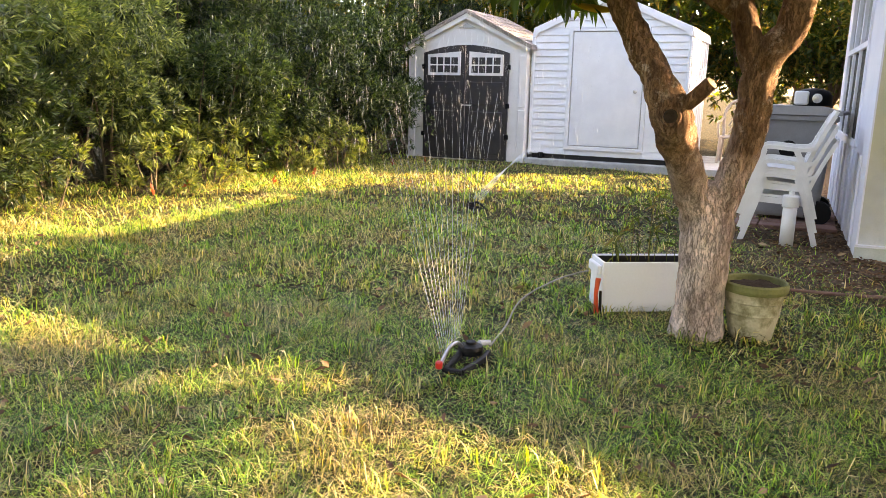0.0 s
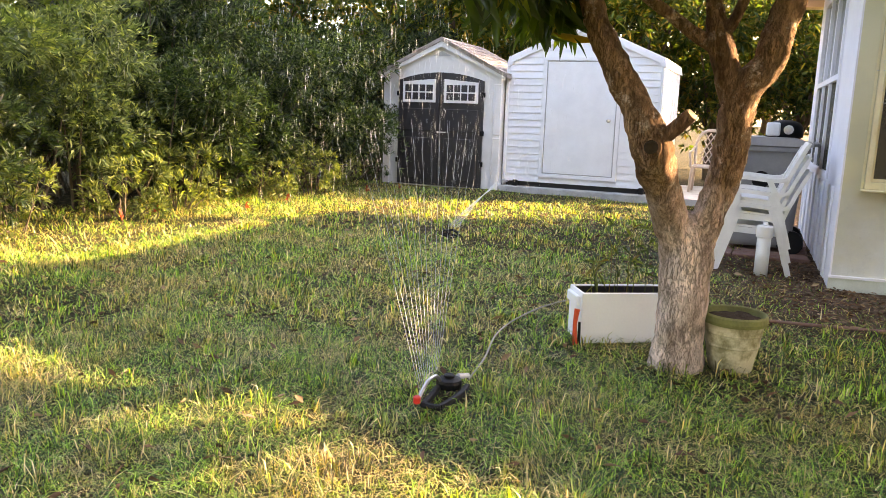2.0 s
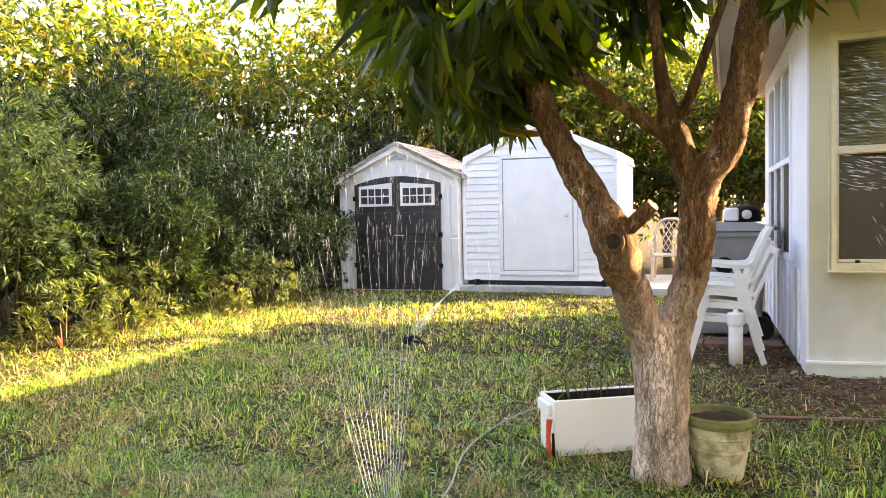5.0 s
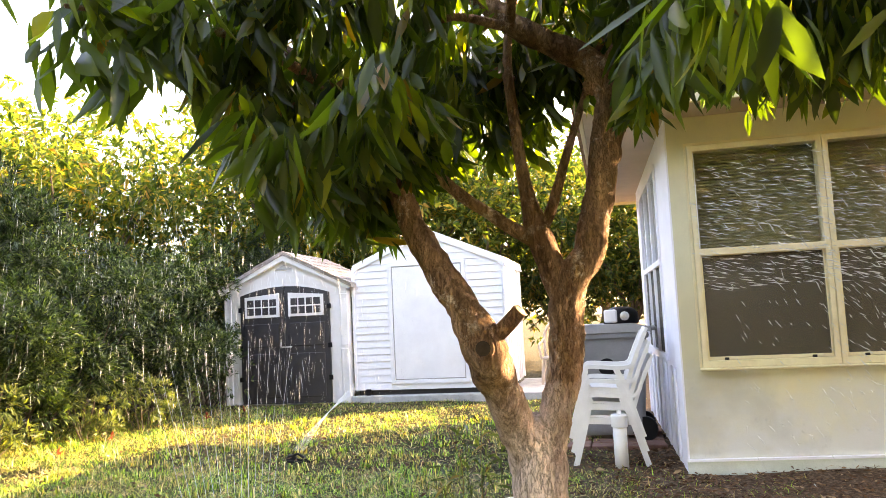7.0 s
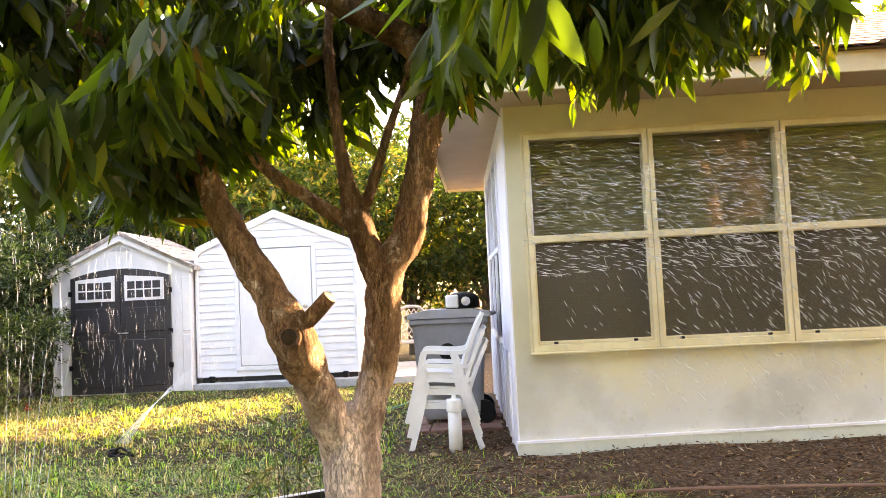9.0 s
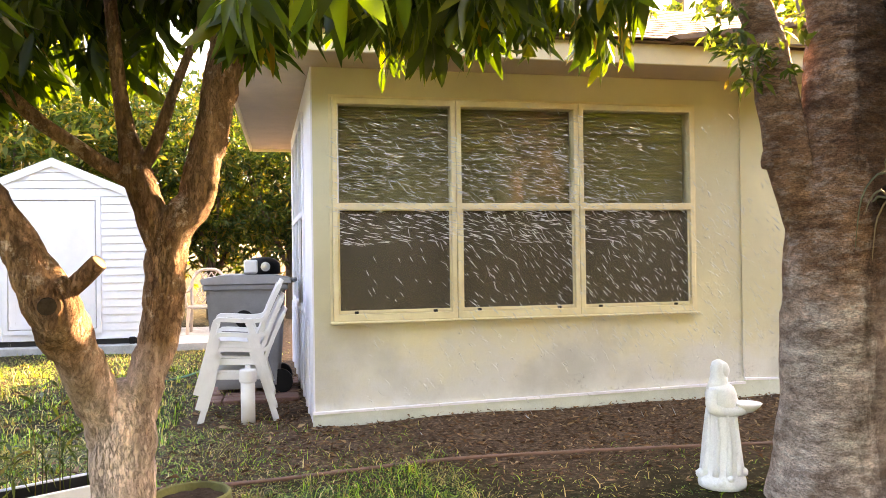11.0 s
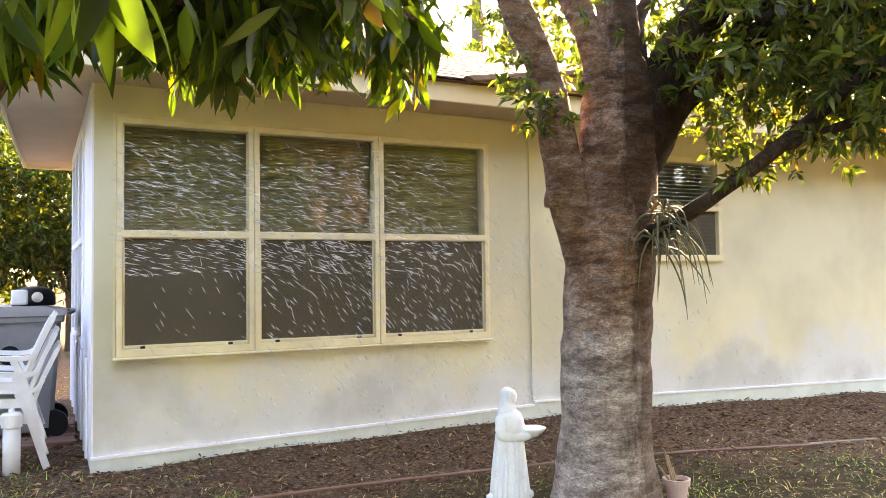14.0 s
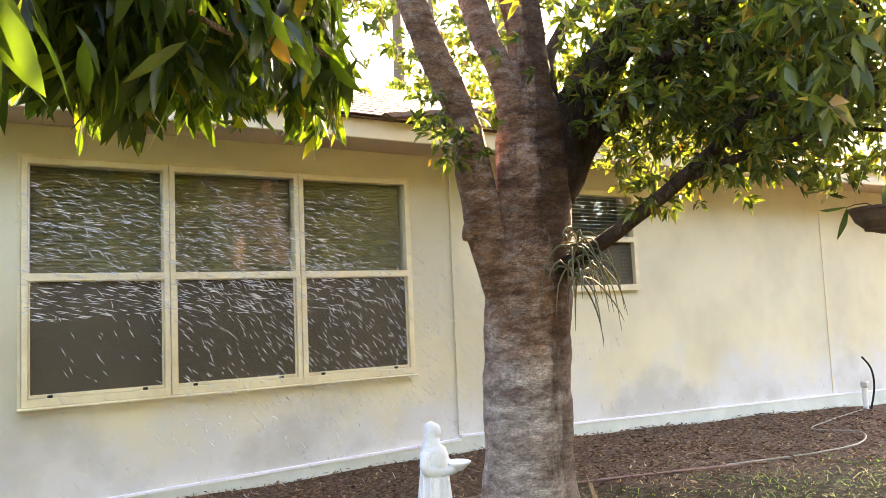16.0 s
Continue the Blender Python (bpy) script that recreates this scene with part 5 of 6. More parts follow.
    # limbs that carry the crown
    arms = [
        [(-0.70, 3.42, 1.85), (-0.85, 3.25, 2.0), (-0.95, 3.2, 1.98), (-1.05, 3.1, 1.86)],
        [(-0.80, 3.35, 2.1), (-1.0, 3.0, 2.2), (-1.15, 2.75, 2.2), (-1.32, 2.45, 2.16)],
        [(-0.62, 3.47, 1.66), (-0.72, 3.40, 1.80), (-0.84, 3.28, 1.76)],
        [(-0.35, 3.55, 2.6), (-0.6, 3.2, 2.55), (-0.85, 2.9, 2.4), (-1.1, 2.6, 2.3)],
        [(-0.12, 3.65, 2.38), (-0.3, 3.4, 2.35), (-0.48, 3.3, 2.25)],
        [(-0.1, 3.9, 2.6), (-0.3, 4.0, 2.5), (-0.5, 3.9, 2.2), (-0.62, 3.75, 1.95)],
        [(-0.13, 3.81, 2.2), (-0.25, 3.95, 2.3), (-0.35, 4.0, 2.15)],
        [(0.2, 3.79, 2.1), (0.4, 3.85, 2.35), (0.55, 3.9, 2.3), (0.75, 3.85, 2.2)],
        [(0.2, 3.79, 2.12), (0.45, 3.6, 2.3), (0.7, 3.4, 2.2), (0.95, 3.2, 2.05)],
        [(0.22, 3.78, 2.12), (0.55, 3.55, 2.45), (0.9, 3.3, 2.35), (1.25, 3.2, 2.08)],
        [(0.55, 3.6, 2.45), (1.0, 3.45, 2.5), (1.4, 3.3, 2.35), (1.68, 3.25, 2.15)],
        [(0.5, 3.5, 2.4), (0.7, 3.1, 2.3), (0.95, 2.8, 2.1), (1.15, 2.65, 1.95)],
        [(0.5, 3.4, 2.4), (0.6, 2.9, 2.25), (0.62, 2.5, 2.0), (0.60, 2.25, 1.86)],
        [(0.2, 3.8, 2.2), (0.3, 4.0, 2.4), (0.35, 4.05, 2.3)],
        [(-0.1, 3.65, 2.4), (0.0, 3.3, 2.6), (0.15, 2.9, 2.6), (0.3, 2.6, 2.5)],
        [(-0.4, 3.5, 2.6), (-0.6, 3.0, 2.75), (-0.6, 2.5, 2.7)],
        [(0.9, 3.3, 2.4), (1.15, 3.0, 2.3), (1.35, 2.85, 2.1)],
        [(-0.1, 3.85, 2.7), (0.2, 3.9, 2.9), (0.6, 3.8, 2.9)],
        [(0.22, 3.8, 2.1), (0.5, 4.1, 2.5), (0.8, 4.4, 2.6), (1.0, 4.6, 2.5)],
        [(0.6, 3.6, 2.5), (1.1, 3.9, 2.65), (1.5, 4.2, 2.6), (1.8, 4.3, 2.5)],
        [(-0.9, 3.2, 2.2), (-1.1, 3.2, 2.35), (-1.3, 3.1, 2.4)],
    ]
    for a in arms:
        part("branch", tube(a, list(np.linspace(0.024, 0.007, len(a))), 8, 0.05, 0.08), M_BARK1, T, smooth=True)
    tips = crown_points(arms, 32, 0.11, rng, 0.3)
    high = []
    # the last mass, above the view, is added to shade the near leaves
    for c, r, n in (((-0.25, 3.55, 2.55), (1.0, 0.75, 0.5), 200), ((0.95, 3.9, 2.65), (1.0, 0.75, 0.34), 160), ((1.0, 3.1, 2.4), (0.7, 0.4, 0.28), 50), ((-1.05, 3.0, 2.4), (0.4, 0.5, 0.3), 18),
                    ((-0.78, 3.40, 1.85), (0.36, 0.3, 0.32), 130), ((0.7, 2.75, 2.3), (0.5, 0.5, 0.3), 60), ((-0.3, 4.05, 2.15), (0.55, 0.35, 0.4), 190), ((1.5, 3.2, 2.85), (0.7, 0.6, 0.3), 240)):
        d = unit(rng.normal(size=(n, 3))) * rng.uniform(0.25, 1, (n, 1)) ** 0.45
        high.append(np.array(c) + d * np.array(r))
    fx = np.concatenate([rng.uniform(0.3, 2.15, 212), rng.uniform(-1.12, -0.3, 150)])
    fy = np.concatenate([rng.uniform(3.3, 4.75, 190), rng.uniform(2.6, 3.2, 22), rng.uniform(2.55, 3.85, 150)])
    fx[190:212] = rng.uniform(0.3, 1.0, 22)
    fringe = np.stack([fx, fy, np.zeros(362)], 1)
    fringe[:, 2] = crown_floor(fringe) + rng.uniform(0.14, 0.36, 362)
    tips = np.concatenate([tips, fringe] + high)
    axes = rng.normal(size=tips.shape) * 0.35 + np.array([0, 0, -1.0])
    count = 11
    c = np.repeat(tips, count, 0)
    w = unit(unit(rng.normal(size=c.shape)) * 0.46 + np.repeat(unit(axes), count, 0))
    length, width = rng.uniform(0.10, 0.23, len(c)), rng.uniform(0.028, 0.05, len(c))
    base = c + rng.normal(size=c.shape) * 0.03
    low = base[:, 2] + w[:, 2] * length
    # leaves cut to fit the camera's view: lower edge, clear limb, right edge
    keep = (low > crown_floor(base)) & (np.hypot(base[:, 0] - 0.25, base[:, 1] - 0.5) > 1.5)
    keep &= ~((base[:, 0] > -0.28) & (base[:, 0] < 0.34) & (base[:, 1] < 3.86) & (base[:, 2] < 2.42))
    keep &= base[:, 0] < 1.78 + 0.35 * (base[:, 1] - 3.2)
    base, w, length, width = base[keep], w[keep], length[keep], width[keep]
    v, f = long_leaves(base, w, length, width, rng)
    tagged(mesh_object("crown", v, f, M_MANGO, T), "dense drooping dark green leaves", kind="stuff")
    # the low outer leaves one by one
    shapes = []
    for k in range(5):
        v, f = long_leaves(np.zeros((1, 3)), np.array([[0.15 * math.cos(k), 0.15 * math.sin(k), -1.0]]), np.array([0.2]), np.array([0.046]), rng)
        shapes.append((v, f))
    near = crown_points([arms[i] for i in (1, 8, 9, 10, 11, 16)], 30, 0.09, rng, 0.5)
    near = near[near[:, 2] - 0.21 > crown_floor(near)][:56]
    meshes = []
    for v, f in shapes:
        ob = mesh_object("leaf", v, f, M_MANGO, T)
        meshes.append(ob.data)
        ob.matrix_basis = Matrix.Translation(Vector(near[len(meshes)]) - Vector((0, 0, 0.03)))
    for k, p in enumerate(np.repeat(near, 5, 0)):
        ob = new("leaf", meshes[k % 5])
        ob.parent = T
        s = rng.uniform(0.75, 1.1)
        ob.matrix_basis = pose(*(p + rng.normal(size=3) * 0.035), *rng.normal(0, 24, 2), rng.uniform(0, 360)) @ Matrix.Scale(s, 4)


def long_leaves(base, way, length, width, rng):
    """Lance-shaped leaves with a keel and a curved tip: three pairs of edge points each."""
    n = len(base)
    way = unit(way)
    side = unit(np.cross(way, unit(rng.normal(size=(n, 3)))))
    nor = np.cross(side, way)
    L, W = length[:, None], width[:, None]
    curl = rng.uniform(-0.1, 0.28, n)[:, None] * L
    wave = rng.normal(0, 0.10, (n, 1)) * W

    def at(t, s, k):
        return base + way * L * t + side * W * s + nor * (W * k) - nor * curl * t * t + nor * wave * s * 4
    rows = [at(0, 0, 0), at(0.22, 0.36, 0.12), at(0.22, 0, -0.06), at(0.22, -0.36, 0.12), at(0.52, 0.5, 0.16), at(0.52, 0, -0.06), at(0.52, -0.5, 0.16),
            at(0.8, 0.27, 0.08), at(0.8, 0, -0.04), at(0.8, -0.27, 0.08), at(1.0, 0, 0)]
    v = np.stack(rows, 1).reshape(-1, 3)
    f = np.array([[0, 2, 1], [0, 3, 2], [1, 2, 5], [1, 5, 4], [2, 3, 6], [2, 6, 5], [4, 5, 8], [4, 8, 7], [5, 6, 9], [5, 9, 8], [7, 8, 10], [8, 9, 10]])
    return v, (np.arange(n)[:, None, None] * 11 + f[None]).reshape(-1, 3)


def build_shade_tree():
    rng = np.random.default_rng(21)
    T = thing("shade_tree", "thick grey-barked shade tree with spreading dark limbs by the house", "tree")
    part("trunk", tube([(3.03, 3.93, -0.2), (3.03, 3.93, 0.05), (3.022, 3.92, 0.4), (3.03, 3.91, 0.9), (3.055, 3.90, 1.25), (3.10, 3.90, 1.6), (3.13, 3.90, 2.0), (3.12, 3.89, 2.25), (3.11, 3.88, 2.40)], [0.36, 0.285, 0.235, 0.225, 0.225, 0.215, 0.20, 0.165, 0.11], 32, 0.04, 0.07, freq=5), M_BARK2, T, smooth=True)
    limbs = [
        ([(3.02, 3.92, 1.05), (2.92, 3.93, 1.35), (2.84, 3.94, 1.60), (2.80, 3.96, 1.86), (2.785, 3.98, 2.0), (2.76, 4.0, 2.18), (2.69, 4.0, 2.36), (2.59, 4.0, 2.53), (2.52, 4.0, 2.69), (2.47, 4.0, 2.83), (2.36, 4.1, 3.3)], [0.10, 0.115, 0.105, 0.098, 0.092, 0.085, 0.078, 0.084, 0.076, 0.074, 0.06], M_BARK2),
        ([(3.05, 3.88, 2.0), (2.99, 3.88, 2.28), (2.935, 3.90, 2.48), (2.885, 3.95, 2.67), (2.855, 4.0, 2.87), (2.75, 4.1, 3.5)], [0.11, 0.08, 0.07, 0.075, 0.078, 0.06], M_BARK2),
        ([(3.11, 3.88, 2.15), (3.11, 3.88, 2.40), (3.115, 3.88, 2.62), (3.09, 3.90, 2.88), (3.03, 4.0, 3.5)], [0.17, 0.12, 0.105, 0.11, 0.09], M_BARK2),
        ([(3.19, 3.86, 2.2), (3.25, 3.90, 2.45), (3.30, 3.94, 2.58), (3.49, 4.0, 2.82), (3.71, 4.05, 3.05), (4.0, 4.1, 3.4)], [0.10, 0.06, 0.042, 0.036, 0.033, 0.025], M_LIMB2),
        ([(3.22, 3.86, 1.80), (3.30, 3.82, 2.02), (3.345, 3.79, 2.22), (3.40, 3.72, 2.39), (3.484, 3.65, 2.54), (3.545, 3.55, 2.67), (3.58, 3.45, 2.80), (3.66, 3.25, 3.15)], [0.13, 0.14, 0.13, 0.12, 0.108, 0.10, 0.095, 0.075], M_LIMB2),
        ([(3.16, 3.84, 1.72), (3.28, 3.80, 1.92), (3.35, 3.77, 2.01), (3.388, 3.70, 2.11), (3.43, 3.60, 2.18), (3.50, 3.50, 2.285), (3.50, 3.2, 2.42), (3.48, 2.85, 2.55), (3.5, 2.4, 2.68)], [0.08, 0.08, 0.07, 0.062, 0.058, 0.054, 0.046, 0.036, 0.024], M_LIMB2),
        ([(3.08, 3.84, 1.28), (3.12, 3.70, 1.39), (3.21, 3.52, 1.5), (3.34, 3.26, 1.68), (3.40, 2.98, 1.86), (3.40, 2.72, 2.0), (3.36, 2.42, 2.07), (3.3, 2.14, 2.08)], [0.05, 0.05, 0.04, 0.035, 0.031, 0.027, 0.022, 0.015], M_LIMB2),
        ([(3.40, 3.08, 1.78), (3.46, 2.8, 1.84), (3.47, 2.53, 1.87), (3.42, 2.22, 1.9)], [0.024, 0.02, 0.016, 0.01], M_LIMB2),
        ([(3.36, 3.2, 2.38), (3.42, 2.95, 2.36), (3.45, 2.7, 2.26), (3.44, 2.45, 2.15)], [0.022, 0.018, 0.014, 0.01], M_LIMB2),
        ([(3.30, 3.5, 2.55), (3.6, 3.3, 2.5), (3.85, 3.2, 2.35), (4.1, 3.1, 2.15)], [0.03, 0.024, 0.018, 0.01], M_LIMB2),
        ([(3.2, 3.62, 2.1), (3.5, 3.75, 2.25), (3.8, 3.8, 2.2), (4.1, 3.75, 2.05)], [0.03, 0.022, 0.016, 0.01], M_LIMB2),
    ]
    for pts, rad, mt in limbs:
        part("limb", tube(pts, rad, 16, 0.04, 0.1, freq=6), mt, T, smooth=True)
    part("burl", tube([(2.77, 3.94, 1.61), (2.715, 3.92, 1.61), (2.695, 3.91, 1.56)], [0.06, 0.045, 0.024], 12, 0.02, 0.25), M_BARK2, T, "knobby burl")
    twigs = [limbs[i][0] for i in (4, 5, 6, 7, 8, 9, 10)]
    more = [[(3.4, 3.0, 2.5), (3.3, 2.5, 2.45), (3.15, 2.1, 2.3)], [(3.4, 3.2, 2.8), (3.3, 2.7, 2.8), (3.2, 2.3, 2.6)], [(3.9, 3.3, 2.5), (4.1, 3.0, 2.3), (4.2, 2.7, 2.0)],
            [(3.6, 3.5, 2.6), (3.9, 3.5, 2.5), (4.2, 3.3, 2.3)], [(3.47, 2.53, 1.87), (3.52, 2.35, 1.85), (3.5, 2.2, 1.8)], [(3.9, 3.6, 2.25), (4.0, 3.2, 2.0), (4.0, 2.9, 1.85)],
            [(3.6, 3.2, 3.2), (3.5, 2.8, 3.1), (3.4, 2.3, 2.9)], [(4.1, 3.1, 2.2), (4.5, 3.2, 2.3), (4.9, 3.0, 2.1)]]
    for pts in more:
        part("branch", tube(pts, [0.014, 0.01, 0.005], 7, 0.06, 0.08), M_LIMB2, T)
    tips = np.concatenate([crown_points(twigs, 125, 0.14, rng, 0.3), crown_points(more, 165, 0.15, rng, 0.1)])
    tips = tips[tips[:, 2] > 1.68 + 0.08 * np.sin(tips[:, 1] * 7)]
    v, f = whorls(tips, rng.normal(size=tips.shape) * 0.6 + np.array([0, 0, -0.35]), 8, 0.072, 0.027, rng, 1.0, 0.15)
    side = crown_points([[(2.6, 4.05, 2.2), (2.55, 3.9, 2.15), (2.45, 3.8, 2.08)], [(2.7, 4.0, 2.05), (2.62, 3.85, 2.05), (2.6, 3.75, 2.0)], [(2.75, 4.1, 2.2), (2.7, 4.2, 2.4), (2.7, 4.3, 2.7)], [(2.5, 4.1, 2.7), (2.3, 4.3, 2.9), (2.2, 4.4, 3.0)]], 60, 0.06, rng, 0.2)
    v2, f2 = whorls(side, rng.normal(size=side.shape) + np.array([0, 0, -0.2]), 6, 0.07, 0.026, rng, 1.0, 0.15)
    high = np.concatenate([rng.normal(size=(300, 3)) * np.array([0.7, 0.8, 0.35]) + np.array([3.3, 3.2, 3.3]), rng.normal(size=(130, 3)) * np.array([0.4, 0.4, 0.25]) + np.array([3.35, 4.6, 3.1]),
                           rng.normal(size=(120, 3)) * np.array([0.45, 0.45, 0.22]) + np.array([3.76, 4.44, 2.98]),
                           rng.normal(size=(130, 3)) * np.array([0.45, 0.45, 0.22]) + np.array([3.76, 3.52, 2.71]),
                           rng.normal(size=(90, 3)) * np.array([0.45, 0.45, 0.22]) + np.array([3.8, 2.88, 2.5]),
                           rng.normal(size=(200, 3)) * np.array([0.35, 0.45, 0.16]) + np.array([3.62, 2.75, 2.06]),
                           rng.normal(size=(300, 3)) * np.array([0.5, 0.25, 0.24]) + np.array([4.3, 3.45, 2.55]),
                           rng.normal(size=(260, 3)) * np.array([0.4, 0.4, 0.22]) + np.array([4.3, 3.3, 2.45])])
    high = high[high[:, 2] > 1.98]
    v3, f3 = whorls(high, rng.normal(size=high.shape), 10, 0.085, 0.03, rng, 1.0, 0.15)
    near = [[(3.42, 2.22, 1.95), (3.25, 2.15, 2.0), (3.05, 2.1, 1.93), (2.95, 2.08, 1.82)], [(3.3, 2.14, 2.1), (3.12, 2.1, 2.2), (2.92, 2.1, 2.1)], [(3.5, 2.4, 2.6), (3.2, 2.25, 2.45), (2.95, 2.2, 2.25)]]
    for pts in near:
        part("branch", tube(pts, [0.010] * (len(pts) - 1) + [0.004], 7, 0.05, 0.08), M_LIMB2, T)
    tufts = crown_points(near, 45, 0.09, rng, 0.2)
    v4, f4 = whorls(tufts, rng.normal(size=tufts.shape) * 0.4 + np.array([0, 0, -0.7]), 7, 0.105, 0.036, rng, 1.0, 0.2)
    V = np.concatenate([v, v2, v3, v4])
    F = np.concatenate([f, f2 + len(v), f3 + len(v) + len(v2), f4 + len(v) + len(v2) + len(v3)])
    tagged(mesh_object("crown", V, F, M_TREE2, T), "small glossy yellow-green leaves", kind="stuff")
    # tufts growing on the trunk
    A = thing("air_plant", "grey-green air plant with curling strap leaves on the trunk", "plant")
    c = np.array([3.12, 3.60, 1.45])
    rngp = random.Random(6)
    for k in range(46):
        a, e, l = rngp.uniform(0, 6.28), rngp.uniform(-0.6, 0.8), rngp.uniform(0.10, 0.30)
        d = Vector((math.cos(a) * 0.7, -0.35 + math.sin(a) * 0.6, e)).normalized()
        p = Vector(c) + Vector((rngp.uniform(-0.03, 0.03), rngp.uniform(-0.03, 0.03), rngp.uniform(-0.10, 0.12)))
        pts = [p, p + d * l * 0.4, p + d * l * 0.75 + Vector((0, 0, -0.10 * l / 0.3)), p + d * l * 0.9 + Vector((0, 0, -0.40 * l / 0.3 * rngp.uniform(0.4, 1)))]
        part("strap_leaf", tube(pts, [0.006, 0.0055, 0.004, 0.001], 5, 0.04), M_AIR, A, smooth=True)
    # hanging basket
    B = thing("hanging_basket", "dark wicker hanging basket with a trailing leafy stem", "basket", (3.63, 2.34, 1.47))
    part("bowl", lathe([(0.02, -0.03), (0.07, -0.015), (0.11, 0.02), (0.128, 0.06), (0.135, 0.065), (0.13, 0.075), (0.118, 0.06)], 24), M_WICKER, B)
    for k in range(5):
        part("weave", tube([(math.cos(a) * (0.075 + 0.012 * k), math.sin(a) * (0.075 + 0.012 * k), -0.012 + 0.017 * k) for a in np.linspace(0, 6.28, 14)], [0.005] * 14, 5, 0.05, 0.2), M_WICKER, B)
    for k in range(3):
        a = 2.1 * k + 0.4
        part("wire", tube([(0.125 * math.cos(a), 0.125 * math.sin(a), 0.07), (0, 0, 0.42)], [0.0015, 0.0015], 4, 0.2), M_METAL, B)
    part("stem", tube([(0, 0, 0.05), (-0.08, 0.03, 0.09), (-0.16, 0.06, 0.075)], [0.003, 0.0025, 0.002], 5, 0.03), M_STEM, B)
    rr = np.random.default_rng(2)
    for d in ((-1, 0.3, -0.05), (-0.35, 0.15, -0.9), (0.2, -0.4, 0.9), (0.5, 0.2, 0.8)):
        s0 = np.array([[-0.16, 0.06, 0.075]]) if d[0] < 0 else np.array([[0.0, 0, 0.06]])
        v, f = long_leaves(s0, np.array([d]), np.array([0.14]), np.array([0.045]), rr)
        mesh_object("leaf", v, f, M_MANGO, B)


def shrub_mesh(rng, h, r, clumps, tufts, length, width, count=9, base=0.3):
    """A leafy shrub: stems that end in round clumps of leaf tufts, with gaps between them."""
    k = clumps
    ang, rad = rng.uniform(0, 6.28, k), r * np.sqrt(rng.uniform(0.15, 1, k))
    z = h * (base + (1 - base) * rng.uniform(0, 1, k) ** 0.8) * (1 - 0.25 * (rad / r) ** 2)
    foot = np.stack([np.cos(ang) * rad * 0.35, np.sin(ang) * rad * 0.35, np.zeros(k)], 1)
    head = np.stack([np.cos(ang) * rad, np.sin(ang) * rad, z], 1)
    size = rng.uniform(0.22, 0.42, k) * r / 0.9
    pick = rng.integers(0, k, tufts)
    d = unit(rng.normal(size=(tufts, 3)) + np.array([0, 0, 0.35]))
    c = head[pick] + d * (size[pick] * rng.uniform(0.45, 1, tufts) ** 0.4)[:, None] * np.array([1, 1, 0.9])
    c[:, 2] = np.abs(c[:, 2])
    v, f = whorls(c, d + np.array([0, 0, 0.3]), count, length, width, rng, 0.85, 0.12)
    return foot, head, v, f


